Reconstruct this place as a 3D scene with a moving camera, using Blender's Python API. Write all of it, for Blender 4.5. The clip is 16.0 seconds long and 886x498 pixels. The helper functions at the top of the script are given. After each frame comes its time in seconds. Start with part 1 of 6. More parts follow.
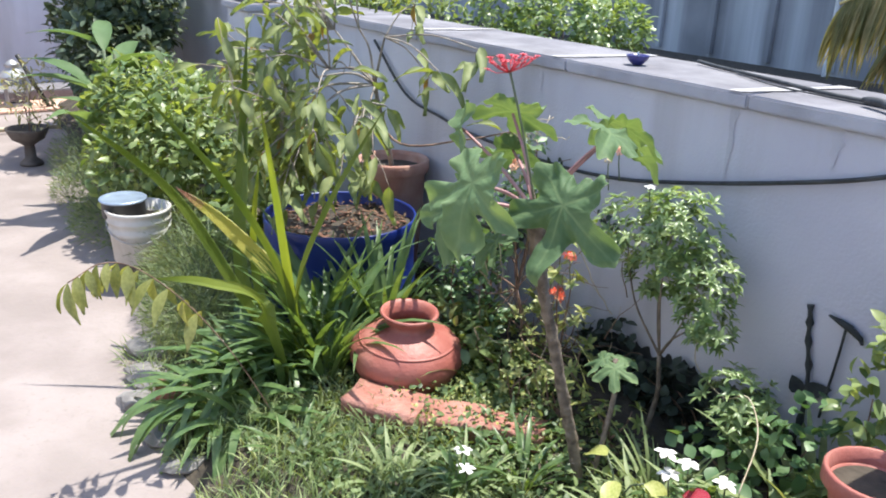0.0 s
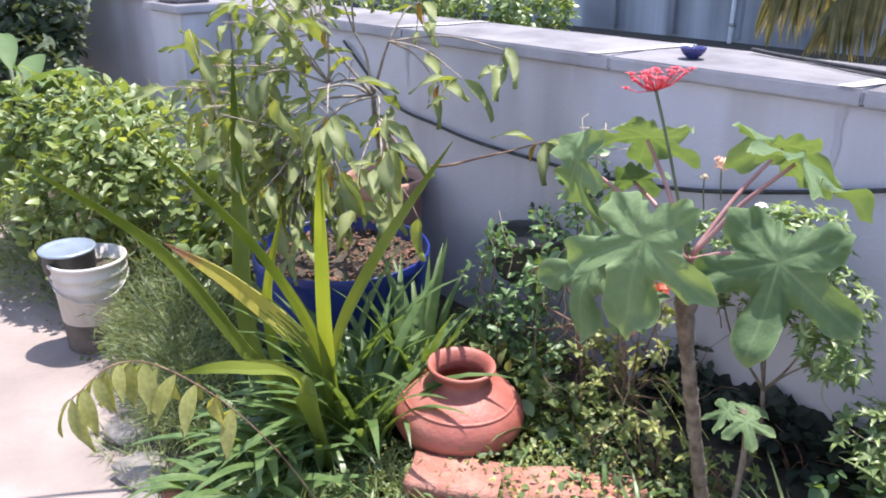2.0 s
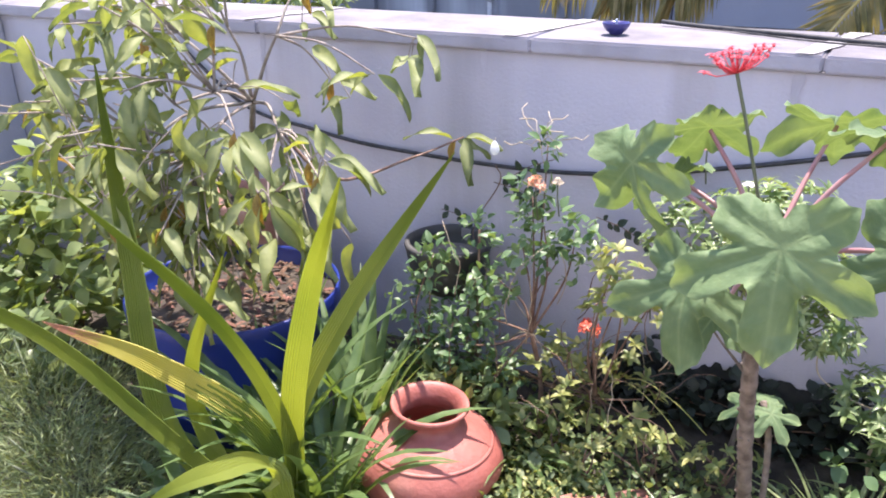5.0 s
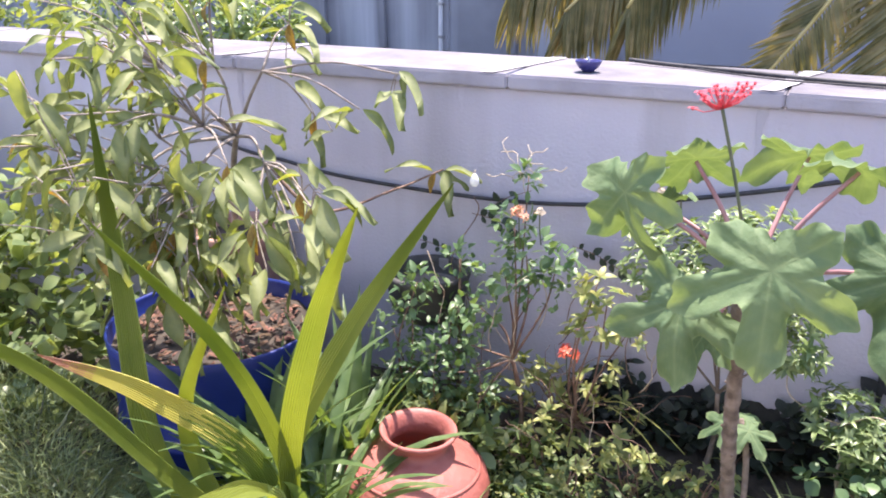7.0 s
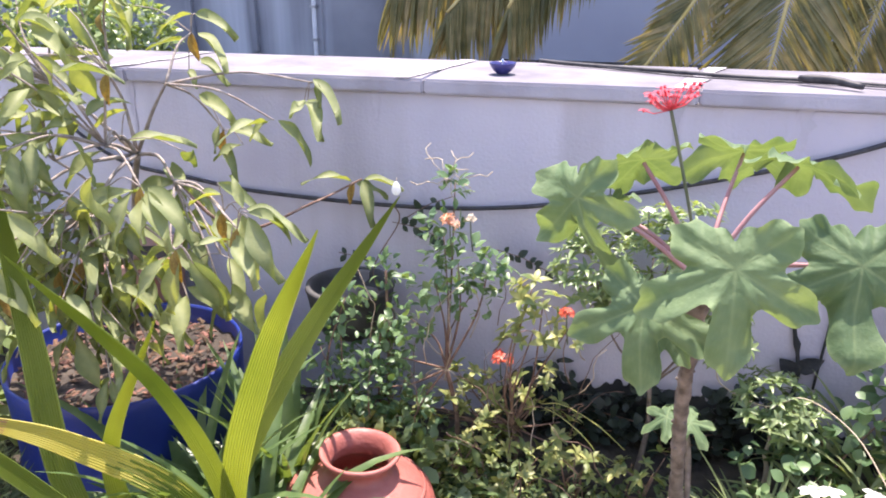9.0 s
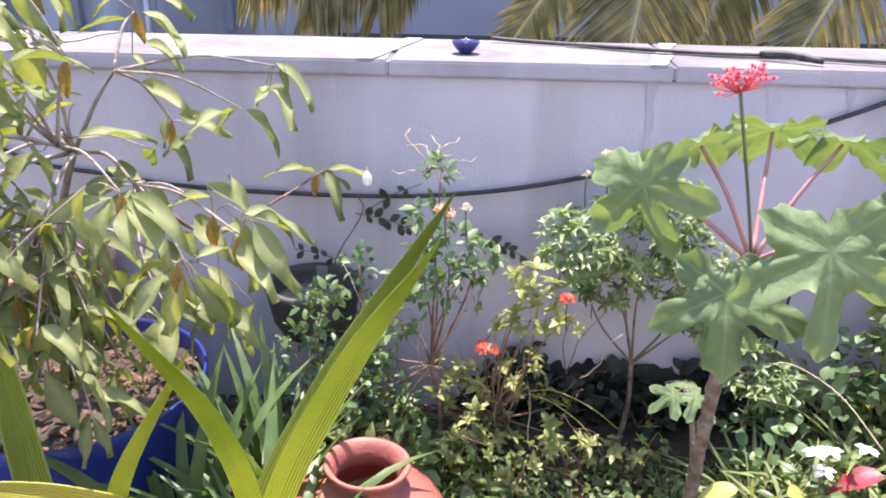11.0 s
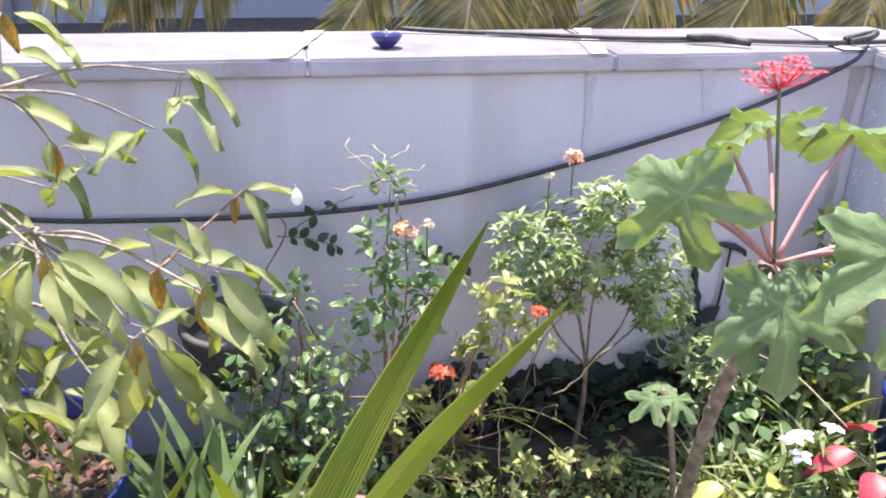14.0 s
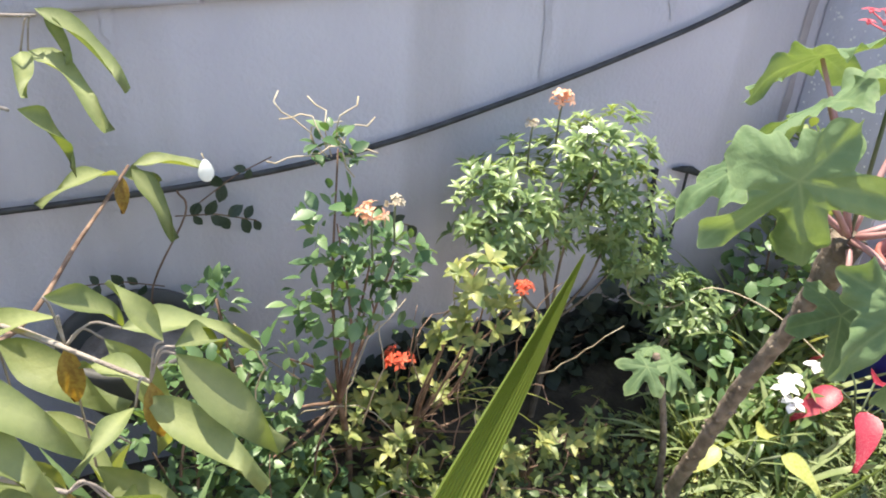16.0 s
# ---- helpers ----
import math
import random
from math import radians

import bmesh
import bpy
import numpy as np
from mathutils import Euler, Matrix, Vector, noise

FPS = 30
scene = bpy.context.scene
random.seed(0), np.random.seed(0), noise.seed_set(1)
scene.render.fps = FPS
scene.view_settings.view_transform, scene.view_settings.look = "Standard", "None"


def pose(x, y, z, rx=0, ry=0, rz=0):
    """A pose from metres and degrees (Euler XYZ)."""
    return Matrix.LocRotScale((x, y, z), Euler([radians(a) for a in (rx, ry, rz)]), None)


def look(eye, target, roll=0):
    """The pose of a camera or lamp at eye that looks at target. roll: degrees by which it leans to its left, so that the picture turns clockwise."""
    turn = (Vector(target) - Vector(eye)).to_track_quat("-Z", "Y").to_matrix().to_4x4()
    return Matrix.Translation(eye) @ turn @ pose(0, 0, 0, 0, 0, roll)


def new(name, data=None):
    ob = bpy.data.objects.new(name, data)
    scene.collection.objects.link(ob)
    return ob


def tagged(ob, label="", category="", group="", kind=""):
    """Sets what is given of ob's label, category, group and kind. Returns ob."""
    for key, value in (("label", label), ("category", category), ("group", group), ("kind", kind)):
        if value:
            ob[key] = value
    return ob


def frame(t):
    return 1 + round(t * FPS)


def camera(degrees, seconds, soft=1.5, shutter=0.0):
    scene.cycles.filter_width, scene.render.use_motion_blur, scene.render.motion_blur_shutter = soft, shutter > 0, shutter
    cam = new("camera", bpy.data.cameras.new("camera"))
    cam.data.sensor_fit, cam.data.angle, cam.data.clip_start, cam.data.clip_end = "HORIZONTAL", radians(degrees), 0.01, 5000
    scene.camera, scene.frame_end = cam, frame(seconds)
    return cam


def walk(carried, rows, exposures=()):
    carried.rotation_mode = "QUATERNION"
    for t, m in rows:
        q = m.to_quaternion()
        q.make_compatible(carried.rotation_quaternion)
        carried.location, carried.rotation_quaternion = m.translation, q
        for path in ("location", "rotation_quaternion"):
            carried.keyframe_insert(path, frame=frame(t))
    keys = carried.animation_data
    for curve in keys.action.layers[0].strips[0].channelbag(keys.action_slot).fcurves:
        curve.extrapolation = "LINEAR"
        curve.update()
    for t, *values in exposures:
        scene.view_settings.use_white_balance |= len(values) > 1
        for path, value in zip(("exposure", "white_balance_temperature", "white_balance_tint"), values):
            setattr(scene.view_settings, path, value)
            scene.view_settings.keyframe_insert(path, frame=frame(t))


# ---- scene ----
cam = camera(57.4, 16.0, soft=1.9)
METRES, EYE, TILT, LEAN, TURN = 3.2, 1.48, -20.5, -2.0, 56.5
ROWS = [
    (0.0, 0.0, 0.0, 0.0, -0.0, -0.0, -0.0),
    (0.5, -0.0364, 0.0437, 0.0165, -2.18, 0.06, 0.79),
    (1.0, -0.0723, 0.0875, 0.0371, -0.12, -0.11, 1.51),
    (1.5, -0.1027, 0.1148, 0.0478, -0.16, 0.13, 1.78),
    (2.0, -0.1441, 0.1433, 0.0628, -7.55, -1.64, 4.99),
    (2.5, -0.1865, 0.1681, 0.0686, -12.03, -2.79, 7.43),
    (3.0, -0.2038, 0.1949, 0.0747, -14.6, -3.54, 6.42),
    (3.5, -0.2168, 0.229, 0.0845, -17.05, -3.92, 8.66),
    (4.0, -0.2301, 0.2594, 0.0968, -19.87, -4.97, 9.36),
    (4.5, -0.2504, 0.2795, 0.106, -22.86, -5.48, 10.88),
    (7.0, -0.306, 0.2864, 0.1166, -28.82, -3.7, 12.15),
    (7.5, -0.3036, 0.2876, 0.1164, -30.27, -3.52, 12.87),
    (8.0, -0.3101, 0.2932, 0.1199, -33.22, -3.19, 13.61),
    (8.5, -0.3227, 0.3001, 0.1265, -36.41, -3.62, 15.66),
    (9.0, -0.3284, 0.3248, 0.1332, -37.79, -5.75, 14.93),
    (9.5, -0.3339, 0.3688, 0.1436, -41.6, -8.5, 15.95),
    (10.0, -0.3479, 0.4002, 0.1575, -44.67, -9.91, 15.9),
    (12.5, -0.441, 0.4659, 0.1943, -57.72, -12.23, 17.45),
    (13.0, -0.4301, 0.4885, 0.1991, -58.98, -13.23, 16.62),
    (13.5, -0.4065, 0.5293, 0.212, -61.9, -14.75, 18.06),
    (14.0, -0.3823, 0.5631, 0.2237, -65.28, -16.99, 18.53),
    (14.5, -0.3557, 0.5988, 0.2324, -68.85, -20.33, 18.69),
    (15.0, -0.3227, 0.6373, 0.2485, -75.32, -25.33, 19.6),
    (15.5, -0.2981, 0.6683, 0.2582, -78.37, -29.43, 19.26),
    (16.0, -0.2792, 0.6863, 0.2668, -79.26, -30.3, 17.93),
]
walk(cam, [(t, pose(0, 0, EYE, TILT, LEAN, TURN) @ pose(METRES * x, METRES * y, METRES * z, 90 + pitch, roll, yaw)) for t, x, y, z, yaw, pitch, roll in ROWS],
     ((0.0, 1.33, 6500, 7), (1.0, 1.49, 6550, 10), (1.5, 1.39, 6550, 14), (2.5, 1.63, 6500, 15), (3.5, 1.73, 6650, 21), (4.5, 1.79, 6700, 22), (10.0, 1.83, 6800, 24), (14.5, 1.88, 6950, 17), (16.0, 1.65, 7250, 9)))

# ---------------------------------------------------------------- world and sun
SUN_EL, SUN_AZ = 74.0, -4.0          # degrees; azimuth from +y towards +x
wd = bpy.data.worlds.new("sky")
scene.world = wd
wd.use_nodes = True
wn = wd.node_tree.nodes
sky = wn.new("ShaderNodeTexSky")
sky.sky_type = "NISHITA"
sky.sun_disc = False
sky.sun_elevation = radians(SUN_EL)
sky.sun_rotation = radians(SUN_AZ)
wn["Background"].inputs["Strength"].default_value = 0.15
wd.node_tree.links.new(sky.outputs[0], wn["Background"].inputs["Color"])
sl = bpy.data.lights.new("sun", "SUN")
sl.energy, sl.angle, sl.color = 3.5, radians(0.6), (1.0, 0.96, 0.88)
sun = new("sun", sl)
sd = Vector((math.sin(radians(SUN_AZ)) * math.cos(radians(SUN_EL)), math.cos(radians(SUN_AZ)) * math.cos(radians(SUN_EL)), math.sin(radians(SUN_EL))))
sun.matrix_world = look(sd * 20, (0, 0, 0))

# ---------------------------------------------------------------- materials
def dull(c, k):
    """Less of a colour's strength, a little warmer."""
    g_ = 0.3 * c[0] + 0.6 * c[1] + 0.1 * c[2]
    return ((c[0] + (g_ - c[0]) * k) * 1.05, c[1] + (g_ - c[1]) * k, c[2] + (g_ - c[2]) * k)


def mat(name, col, rough=0.7, col2=None, scale=8.0, detail=6.0, bump=0.0, bscale=60.0, metal=0.0, trans=0.0, tcol=None, spec=0.5, island=0.0, rnd=0.0, stretch=(1, 1, 1), coat=0.0, sharp=(0.35, 0.65)):
    """Noise between two colours, fine relief, and for leaves light that passes through."""
    if trans and max(col) == col[1]:
        col, col2 = dull(col, 0.16), dull(col2 or col, 0.16)
        tcol = dull(tcol or (1.6, 1.5, 0.5), 0.12)
    m = bpy.data.materials.new(name)
    m.use_nodes = True
    nt = m.node_tree
    n, l = nt.nodes, nt.links
    b = n["Principled BSDF"]
    b.inputs["Roughness"].default_value = rough
    b.inputs["Metallic"].default_value = metal
    b.inputs["Specular IOR Level"].default_value = spec
    b.inputs["Coat Weight"].default_value = coat
    tc = n.new("ShaderNodeTexCoord")
    mp = n.new("ShaderNodeMapping")
    mp.inputs["Scale"].default_value = stretch
    l.new(tc.outputs["Object"], mp.inputs["Vector"])
    ns = n.new("ShaderNodeTexNoise")
    ns.inputs["Scale"].default_value, ns.inputs["Detail"].default_value = scale, detail
    l.new(mp.outputs[0], ns.inputs["Vector"])
    rp = n.new("ShaderNodeValToRGB")
    rp.color_ramp.elements[0].position, rp.color_ramp.elements[1].position = sharp
    rp.color_ramp.elements[0].color = (*col, 1)
    rp.color_ramp.elements[1].color = (*(col2 or col), 1)
    l.new(ns.outputs["Fac"], rp.inputs[0])
    out = rp.outputs[0]
    if island or rnd:
        src = n.new("ShaderNodeNewGeometry").outputs["Random Per Island"] if island else n.new("ShaderNodeObjectInfo").outputs["Random"]
        amt = island or rnd
        hs = n.new("ShaderNodeHueSaturation")
        r1 = n.new("ShaderNodeMapRange")
        r1.inputs["To Min"].default_value, r1.inputs["To Max"].default_value = 1 - amt, 1 + amt
        r2 = n.new("ShaderNodeMapRange")
        r2.inputs["To Min"].default_value, r2.inputs["To Max"].default_value = 0.5 + 0.07 * amt, 0.5 - 0.05 * amt
        l.new(src, r1.inputs[0]), l.new(src, r2.inputs[0])
        l.new(r1.outputs[0], hs.inputs["Value"]), l.new(r2.outputs[0], hs.inputs["Hue"])
        l.new(out, hs.inputs["Color"])
        out = hs.outputs[0]
    l.new(out, b.inputs["Base Color"])
    if bump:
        n2 = n.new("ShaderNodeTexNoise")
        n2.inputs["Scale"].default_value, n2.inputs["Detail"].default_value = bscale, 4
        l.new(mp.outputs[0], n2.inputs["Vector"])
        bp = n.new("ShaderNodeBump")
        bp.inputs["Strength"].default_value, bp.inputs["Distance"].default_value = bump, 0.01
        l.new(n2.outputs["Fac"], bp.inputs["Height"])
        l.new(bp.outputs[0], b.inputs["Normal"])
    if trans:
        tr = n.new("ShaderNodeBsdfTranslucent")
        mx = n.new("ShaderNodeMixRGB")
        mx.blend_type, mx.inputs[0].default_value = "MULTIPLY", 1.0
        mx.inputs[2].default_value = (*(tcol or (1.6, 1.5, 0.5)), 1)
        l.new(out, mx.inputs[1]), l.new(mx.outputs[0], tr.inputs["Color"])
        ms = n.new("ShaderNodeMixShader")
        ms.inputs[0].default_value = trans
        l.new(b.outputs[0], ms.inputs[1]), l.new(tr.outputs[0], ms.inputs[2])
        l.new(ms.outputs[0], n["Material Output"].inputs["Surface"])
    return m


def streaks(m, dark, amount, scale=(1.2, 1.2, 0.12), size=3.0, at=(0.5, 0.75)):
    """Rain streaks that run down a wall, over the material's colour."""
    n, l = m.node_tree.nodes, m.node_tree.links
    b = n["Principled BSDF"]
    src = b.inputs["Base Color"].links[0].from_socket
    tc, mp, ns, rp, mx = n.new("ShaderNodeTexCoord"), n.new("ShaderNodeMapping"), n.new("ShaderNodeTexNoise"), n.new("ShaderNodeValToRGB"), n.new("ShaderNodeMixRGB")
    mp.inputs["Scale"].default_value = scale
    ns.inputs["Scale"].default_value, ns.inputs["Detail"].default_value = size, 5
    rp.color_ramp.elements[0].position, rp.color_ramp.elements[1].position = at
    rp.color_ramp.elements[1].color = (amount, amount, amount, 1)
    mx.inputs[2].default_value = (*dark, 1)
    l.new(tc.outputs["Object"], mp.inputs[0]), l.new(mp.outputs[0], ns.inputs["Vector"]), l.new(ns.outputs["Fac"], rp.inputs[0])
    l.new(rp.outputs[0], mx.inputs[0]), l.new(src, mx.inputs[1]), l.new(mx.outputs[0], b.inputs["Base Color"])
    return m


M_WALL = streaks(mat("lavender_plaster", (0.47, 0.46, 0.53), 0.9, (0.56, 0.55, 0.61), 2.2, 6, 0.25, 90), (0.27, 0.25, 0.25), 0.55)
M_CAP = streaks(mat("cap_cement", (0.128, 0.121, 0.134), 0.92, (0.215, 0.206, 0.226), 5, 8, 0.4, 60), (0.24, 0.23, 0.23), 0.5, (1, 1, 1), 2.5)
# cap colour lightened for the edges, to make up for the shade on them
M_CAPFACE = streaks(mat("cap_edge_lightened", (0.34, 0.33, 0.375), 0.9, (0.42, 0.41, 0.455), 4, 7, 0.3, 80), (0.25, 0.24, 0.25), 0.5, (2.0, 1.0, 0.3), 4.0)
M_STONE = mat("grey_stone", (0.15, 0.14, 0.135), 0.9, (0.25, 0.235, 0.225), 12, 7, 0.6, 50)
M_CAPLIGHT = mat("cap_patch_mortar", (0.30, 0.29, 0.30), 0.9, (0.44, 0.42, 0.42), 12, 6, 0.4, 70)
M_WALK = streaks(streaks(mat("walk_concrete", (0.215, 0.178, 0.167), 0.9, (0.285, 0.24, 0.228), 3, 8, 0.35, 45), (0.22, 0.185, 0.17), 0.7, (1, 1, 1), 5.0), (0.22, 0.19, 0.17), 0.5, (1, 1, 1), 34.0, (0.58, 0.7))
M_SOIL = mat("soil", (0.032, 0.026, 0.020), 0.95, (0.075, 0.060, 0.045), 14, 8, 0.9, 40)
M_STAIN = streaks(mat("stained_render", (0.185, 0.187, 0.21), 0.9, (0.285, 0.287, 0.312), 0.8, 6, 0.2, 20), (0.52, 0.53, 0.57), 0.9, (1.0, 1.0, 0.05), 1.6, (0.46, 0.66))
M_LAV = mat("far_lavender_wall", (0.34, 0.345, 0.40), 0.9, (0.39, 0.395, 0.45), 0.6, 5, 0.2, 20)
M_TERRA = streaks(mat("terracotta", (0.30, 0.088, 0.070), 0.52, (0.39, 0.135, 0.108), 6, 7, 0.25, 70), (0.44, 0.24, 0.20), 0.42, (1, 1, 1), 9.0)
M_TERRAD = mat("pale_terracotta", (0.33, 0.16, 0.12), 0.85, (0.42, 0.27, 0.22), 8, 7, 0.3, 60)
M_BRICK = mat("brick_slab", (0.30, 0.12, 0.09), 0.9, (0.42, 0.21, 0.17), 15, 7, 0.6, 80)
M_BLUE = mat("blue_plastic", (0.006, 0.018, 0.14), 0.4, (0.010, 0.030, 0.20), 4, 5, 0.08, 50)
M_BLUEGLAZE = mat("blue_glaze", (0.025, 0.025, 0.12), 0.3, (0.045, 0.045, 0.18), 20, 4)
M_BUCKET = streaks(mat("bucket_plastic", (0.50, 0.47, 0.44), 0.5, (0.60, 0.57, 0.54), 6, 5, 0.08, 60), (0.30, 0.25, 0.2), 0.6, (1, 1, 0.5), 8)
M_BLACKP = mat("black_plastic", (0.012, 0.012, 0.014), 0.5, (0.03, 0.03, 0.03), 12, 5, 0.1, 60)
M_BROWNP = mat("dusty_brown_pot", (0.06, 0.048, 0.042), 0.8, (0.12, 0.10, 0.09), 10, 6, 0.2, 50)
M_TIN = mat("tin", (0.36, 0.43, 0.54), 0.4, (0.28, 0.34, 0.44), 15, 5, 0.05, 60, metal=0.6)
M_CABLE = mat("cable_rubber", (0.018, 0.018, 0.02), 0.6, (0.05, 0.05, 0.052), 40, 4)
M_PIPE = mat("pale_pipe", (0.7, 0.7, 0.72), 0.5, (0.6, 0.6, 0.62), 4, 4)
# near-black for the painted shade sheet at the wall foot, also on the stalks
M_FOOTDARK = mat("wall_foot_black", (0.022, 0.024, 0.024), 0.95, (0.045, 0.048, 0.045), 20, 6, 0.4, 60)
M_BARK = mat("grey_bark", (0.22, 0.18, 0.15), 0.9, (0.38, 0.33, 0.28), 25, 7, 0.7, 90)
M_STEM = mat("knobbly_bark", (0.10, 0.075, 0.055), 0.9, (0.24, 0.19, 0.15), 30, 7, 0.8, 60)
M_TWIG = mat("brown_twig", (0.12, 0.07, 0.05), 0.9, (0.26, 0.17, 0.12), 30, 5, 0.4, 90)
M_DRY = mat("dry_stalk", (0.36, 0.29, 0.19), 0.9, (0.5, 0.43, 0.32), 30, 5, 0.3, 90)
M_PETIOLE = mat("pink_petiole", (0.34, 0.16, 0.17), 0.5, (0.50, 0.30, 0.29), 9, 5)
M_PETG = mat("green_stalk", (0.07, 0.10, 0.05), 0.6, (0.12, 0.14, 0.08), 20, 5)
M_LOBED = mat("lobed_leaf", (0.085, 0.165, 0.066), 0.62, (0.125, 0.215, 0.092), 14, 7, 0.35, 60, spec=0.22, trans=0.30, tcol=(1.7, 1.6, 0.5), rnd=0.15)
M_TREE = mat("tree_leaf", (0.084, 0.142, 0.036), 0.52, (0.140, 0.202, 0.056), 6, 5, 0.12, 30, spec=0.28, trans=0.46, tcol=(1.9, 1.65, 0.32), rnd=0.30)
M_OLD = mat("rusty_leaf", (0.22, 0.13, 0.03), 0.5, (0.34, 0.24, 0.06), 14, 5, trans=0.45, tcol=(1.4, 1.1, 0.4), rnd=0.2)
M_SWORD = mat("sword_leaf", (0.135, 0.21, 0.022), 0.4, (0.215, 0.29, 0.036), 3, 4, 0.1, 50, trans=0.45, tcol=(1.5, 1.45, 0.25), rnd=0.18)
M_SEEDLING = mat("seedling_leaflet", (0.20, 0.24, 0.06), 0.5, (0.30, 0.33, 0.10), 9, 4, trans=0.45, tcol=(1.5, 1.4, 0.5), rnd=0.2)
M_SWORDY = mat("yellowing_sword_leaf", (0.50, 0.45, 0.10), 0.5, (0.56, 0.52, 0.16), 5, 4, trans=0.4, tcol=(1.3, 1.25, 0.4), rnd=0.05)
M_SWORDTIP = mat("scorched_tip", (0.40, 0.20, 0.12), 0.8, (0.55, 0.33, 0.22), 20, 5, trans=0.3, tcol=(1.2, 1.0, 0.8))
M_STRAP = mat("strap_leaf", (0.065, 0.14, 0.035), 0.36, (0.12, 0.21, 0.06), 8, 4, trans=0.35, tcol=(1.7, 1.6, 0.4), island=0.3)
M_BUSH = mat("bush_leaf", (0.135, 0.235, 0.065), 0.36, (0.235, 0.335, 0.13), 10, 4, trans=0.35, tcol=(1.5, 1.5, 0.4), island=0.35)
M_SHRUB = mat("shrub_leaf", (0.130, 0.210, 0.055), 0.40, (0.215, 0.300, 0.100), 8, 4, trans=0.38, tcol=(1.7, 1.6, 0.4), island=0.35)
M_VARI = mat("variegated_leaf", (0.155, 0.240, 0.050), 0.45, (0.36, 0.38, 0.095), 30, 4, trans=0.35, tcol=(1.3, 1.3, 0.5), island=0.3)
M_DARKLEAF = mat("dark_leaf", (0.016, 0.036, 0.02), 0.5, (0.03, 0.06, 0.034), 10, 4, trans=0.15, island=0.3)
# leaf colour blackened so that it stands for shade
M_SHADELEAF = mat("shade_black_leaf", (0.014, 0.022, 0.015), 0.6, (0.026, 0.040, 0.026), 10, 4, island=0.3)
M_CREEP = mat("creeper_leaf", (0.068, 0.165, 0.055), 0.42, (0.125, 0.235, 0.085), 10, 4, trans=0.32, island=0.35)
M_GRASS = mat("grass_blade", (0.13, 0.205, 0.06), 0.55, (0.25, 0.32, 0.13), 6, 4, trans=0.3, island=0.4)
M_FEATHER = mat("feathery_green", (0.105, 0.170, 0.058), 0.6, (0.195, 0.260, 0.105), 6, 4, trans=0.3, island=0.4)
M_COVER = mat("ground_cover_leaf", (0.085, 0.155, 0.045), 0.5, (0.15, 0.225, 0.075), 6, 4, trans=0.3, island=0.45)
M_PALM = mat("palm_leaflet", (0.15, 0.155, 0.045), 0.5, (0.32, 0.28, 0.09), 5, 4, trans=0.3, island=0.4)
M_PALMY = mat("palm_rachis", (0.50, 0.40, 0.12), 0.6, (0.58, 0.48, 0.2), 8, 4)
M_RED = mat("coral_flower", (0.70, 0.07, 0.10), 0.5, (0.82, 0.17, 0.20), 40, 3, trans=0.3, tcol=(1, 1, 1))
M_SCARLET = mat("scarlet_flower", (0.75, 0.10, 0.05), 0.5, (0.82, 0.22, 0.12), 40, 3, trans=0.3, tcol=(1, 1, 1))
M_ORANGE = mat("orange_flower", (0.78, 0.36, 0.20), 0.5, (0.86, 0.54, 0.38), 40, 3, trans=0.3, tcol=(1, 1, 1))
M_WHITE = mat("white_petal", (0.78, 0.80, 0.80), 0.5, (0.84, 0.84, 0.84), 20, 3, trans=0.25, tcol=(1, 1, 1))
M_CALAD = mat("red_caladium", (0.40, 0.02, 0.05), 0.45, (0.66, 0.50, 0.50), 90, 6, trans=0.3, tcol=(1.2, 0.8, 0.8), sharp=(0.56, 0.72))
M_CALADG = mat("lime_caladium", (0.36, 0.42, 0.06), 0.45, (0.50, 0.54, 0.14), 12, 6, trans=0.35, tcol=(1.2, 1.2, 0.6))
M_CHIP = mat("wood_chip", (0.06, 0.033, 0.022), 0.9, (0.18, 0.095, 0.06), 20, 5, island=0.4)
M_IRON = mat("lantern_metal", (0.32, 0.32, 0.33), 0.45, (0.45, 0.45, 0.46), 10, 4, metal=0.6)
M_OFFWHITE = mat("off_white", (0.74, 0.73, 0.70), 0.85, (0.80, 0.79, 0.77), 1.5, 5, 0.15, 40)
M_PINKTILE = mat("terracotta_paving", (0.55, 0.33, 0.25), 0.85, (0.65, 0.43, 0.34), 4, 6, 0.2, 50)
gl = bpy.data.materials.new("clear_glass")
gl.use_nodes = True
g_b = gl.node_tree.nodes["Principled BSDF"]
g_b.inputs["Transmission Weight"].default_value, g_b.inputs["Roughness"].default_value = 1.0, 0.02
M_GLASS = gl
M_DROP = mat("cloudy_glass", (0.80, 0.83, 0.84), 0.08, (0.90, 0.92, 0.92), 60, 3, trans=0.6, tcol=(1.0, 1.0, 1.0), spec=0.8)


def veined(m, pale, amount):
    """Paler ribs, where a mesh carries the attribute "vein"."""
    n, l = m.node_tree.nodes, m.node_tree.links
    b = n["Principled BSDF"]
    src = b.inputs["Base Color"].links[0].from_socket
    at, mx, k = n.new("ShaderNodeAttribute"), n.new("ShaderNodeMixRGB"), n.new("ShaderNodeMath")
    at.attribute_name = "vein"
    k.operation, k.inputs[1].default_value = "MULTIPLY", amount
    mx.inputs[2].default_value = (*pale, 1)
    l.new(at.outputs["Fac"], k.inputs[0]), l.new(k.outputs[0], mx.inputs[0]), l.new(src, mx.inputs[1]), l.new(mx.outputs[0], b.inputs["Base Color"])


veined(M_LOBED, (0.26, 0.34, 0.16), 0.6)
veined(M_TREE, (0.42, 0.46, 0.22), 0.8)

# ---------------------------------------------------------------- mesh helpers
R = random.Random(7)


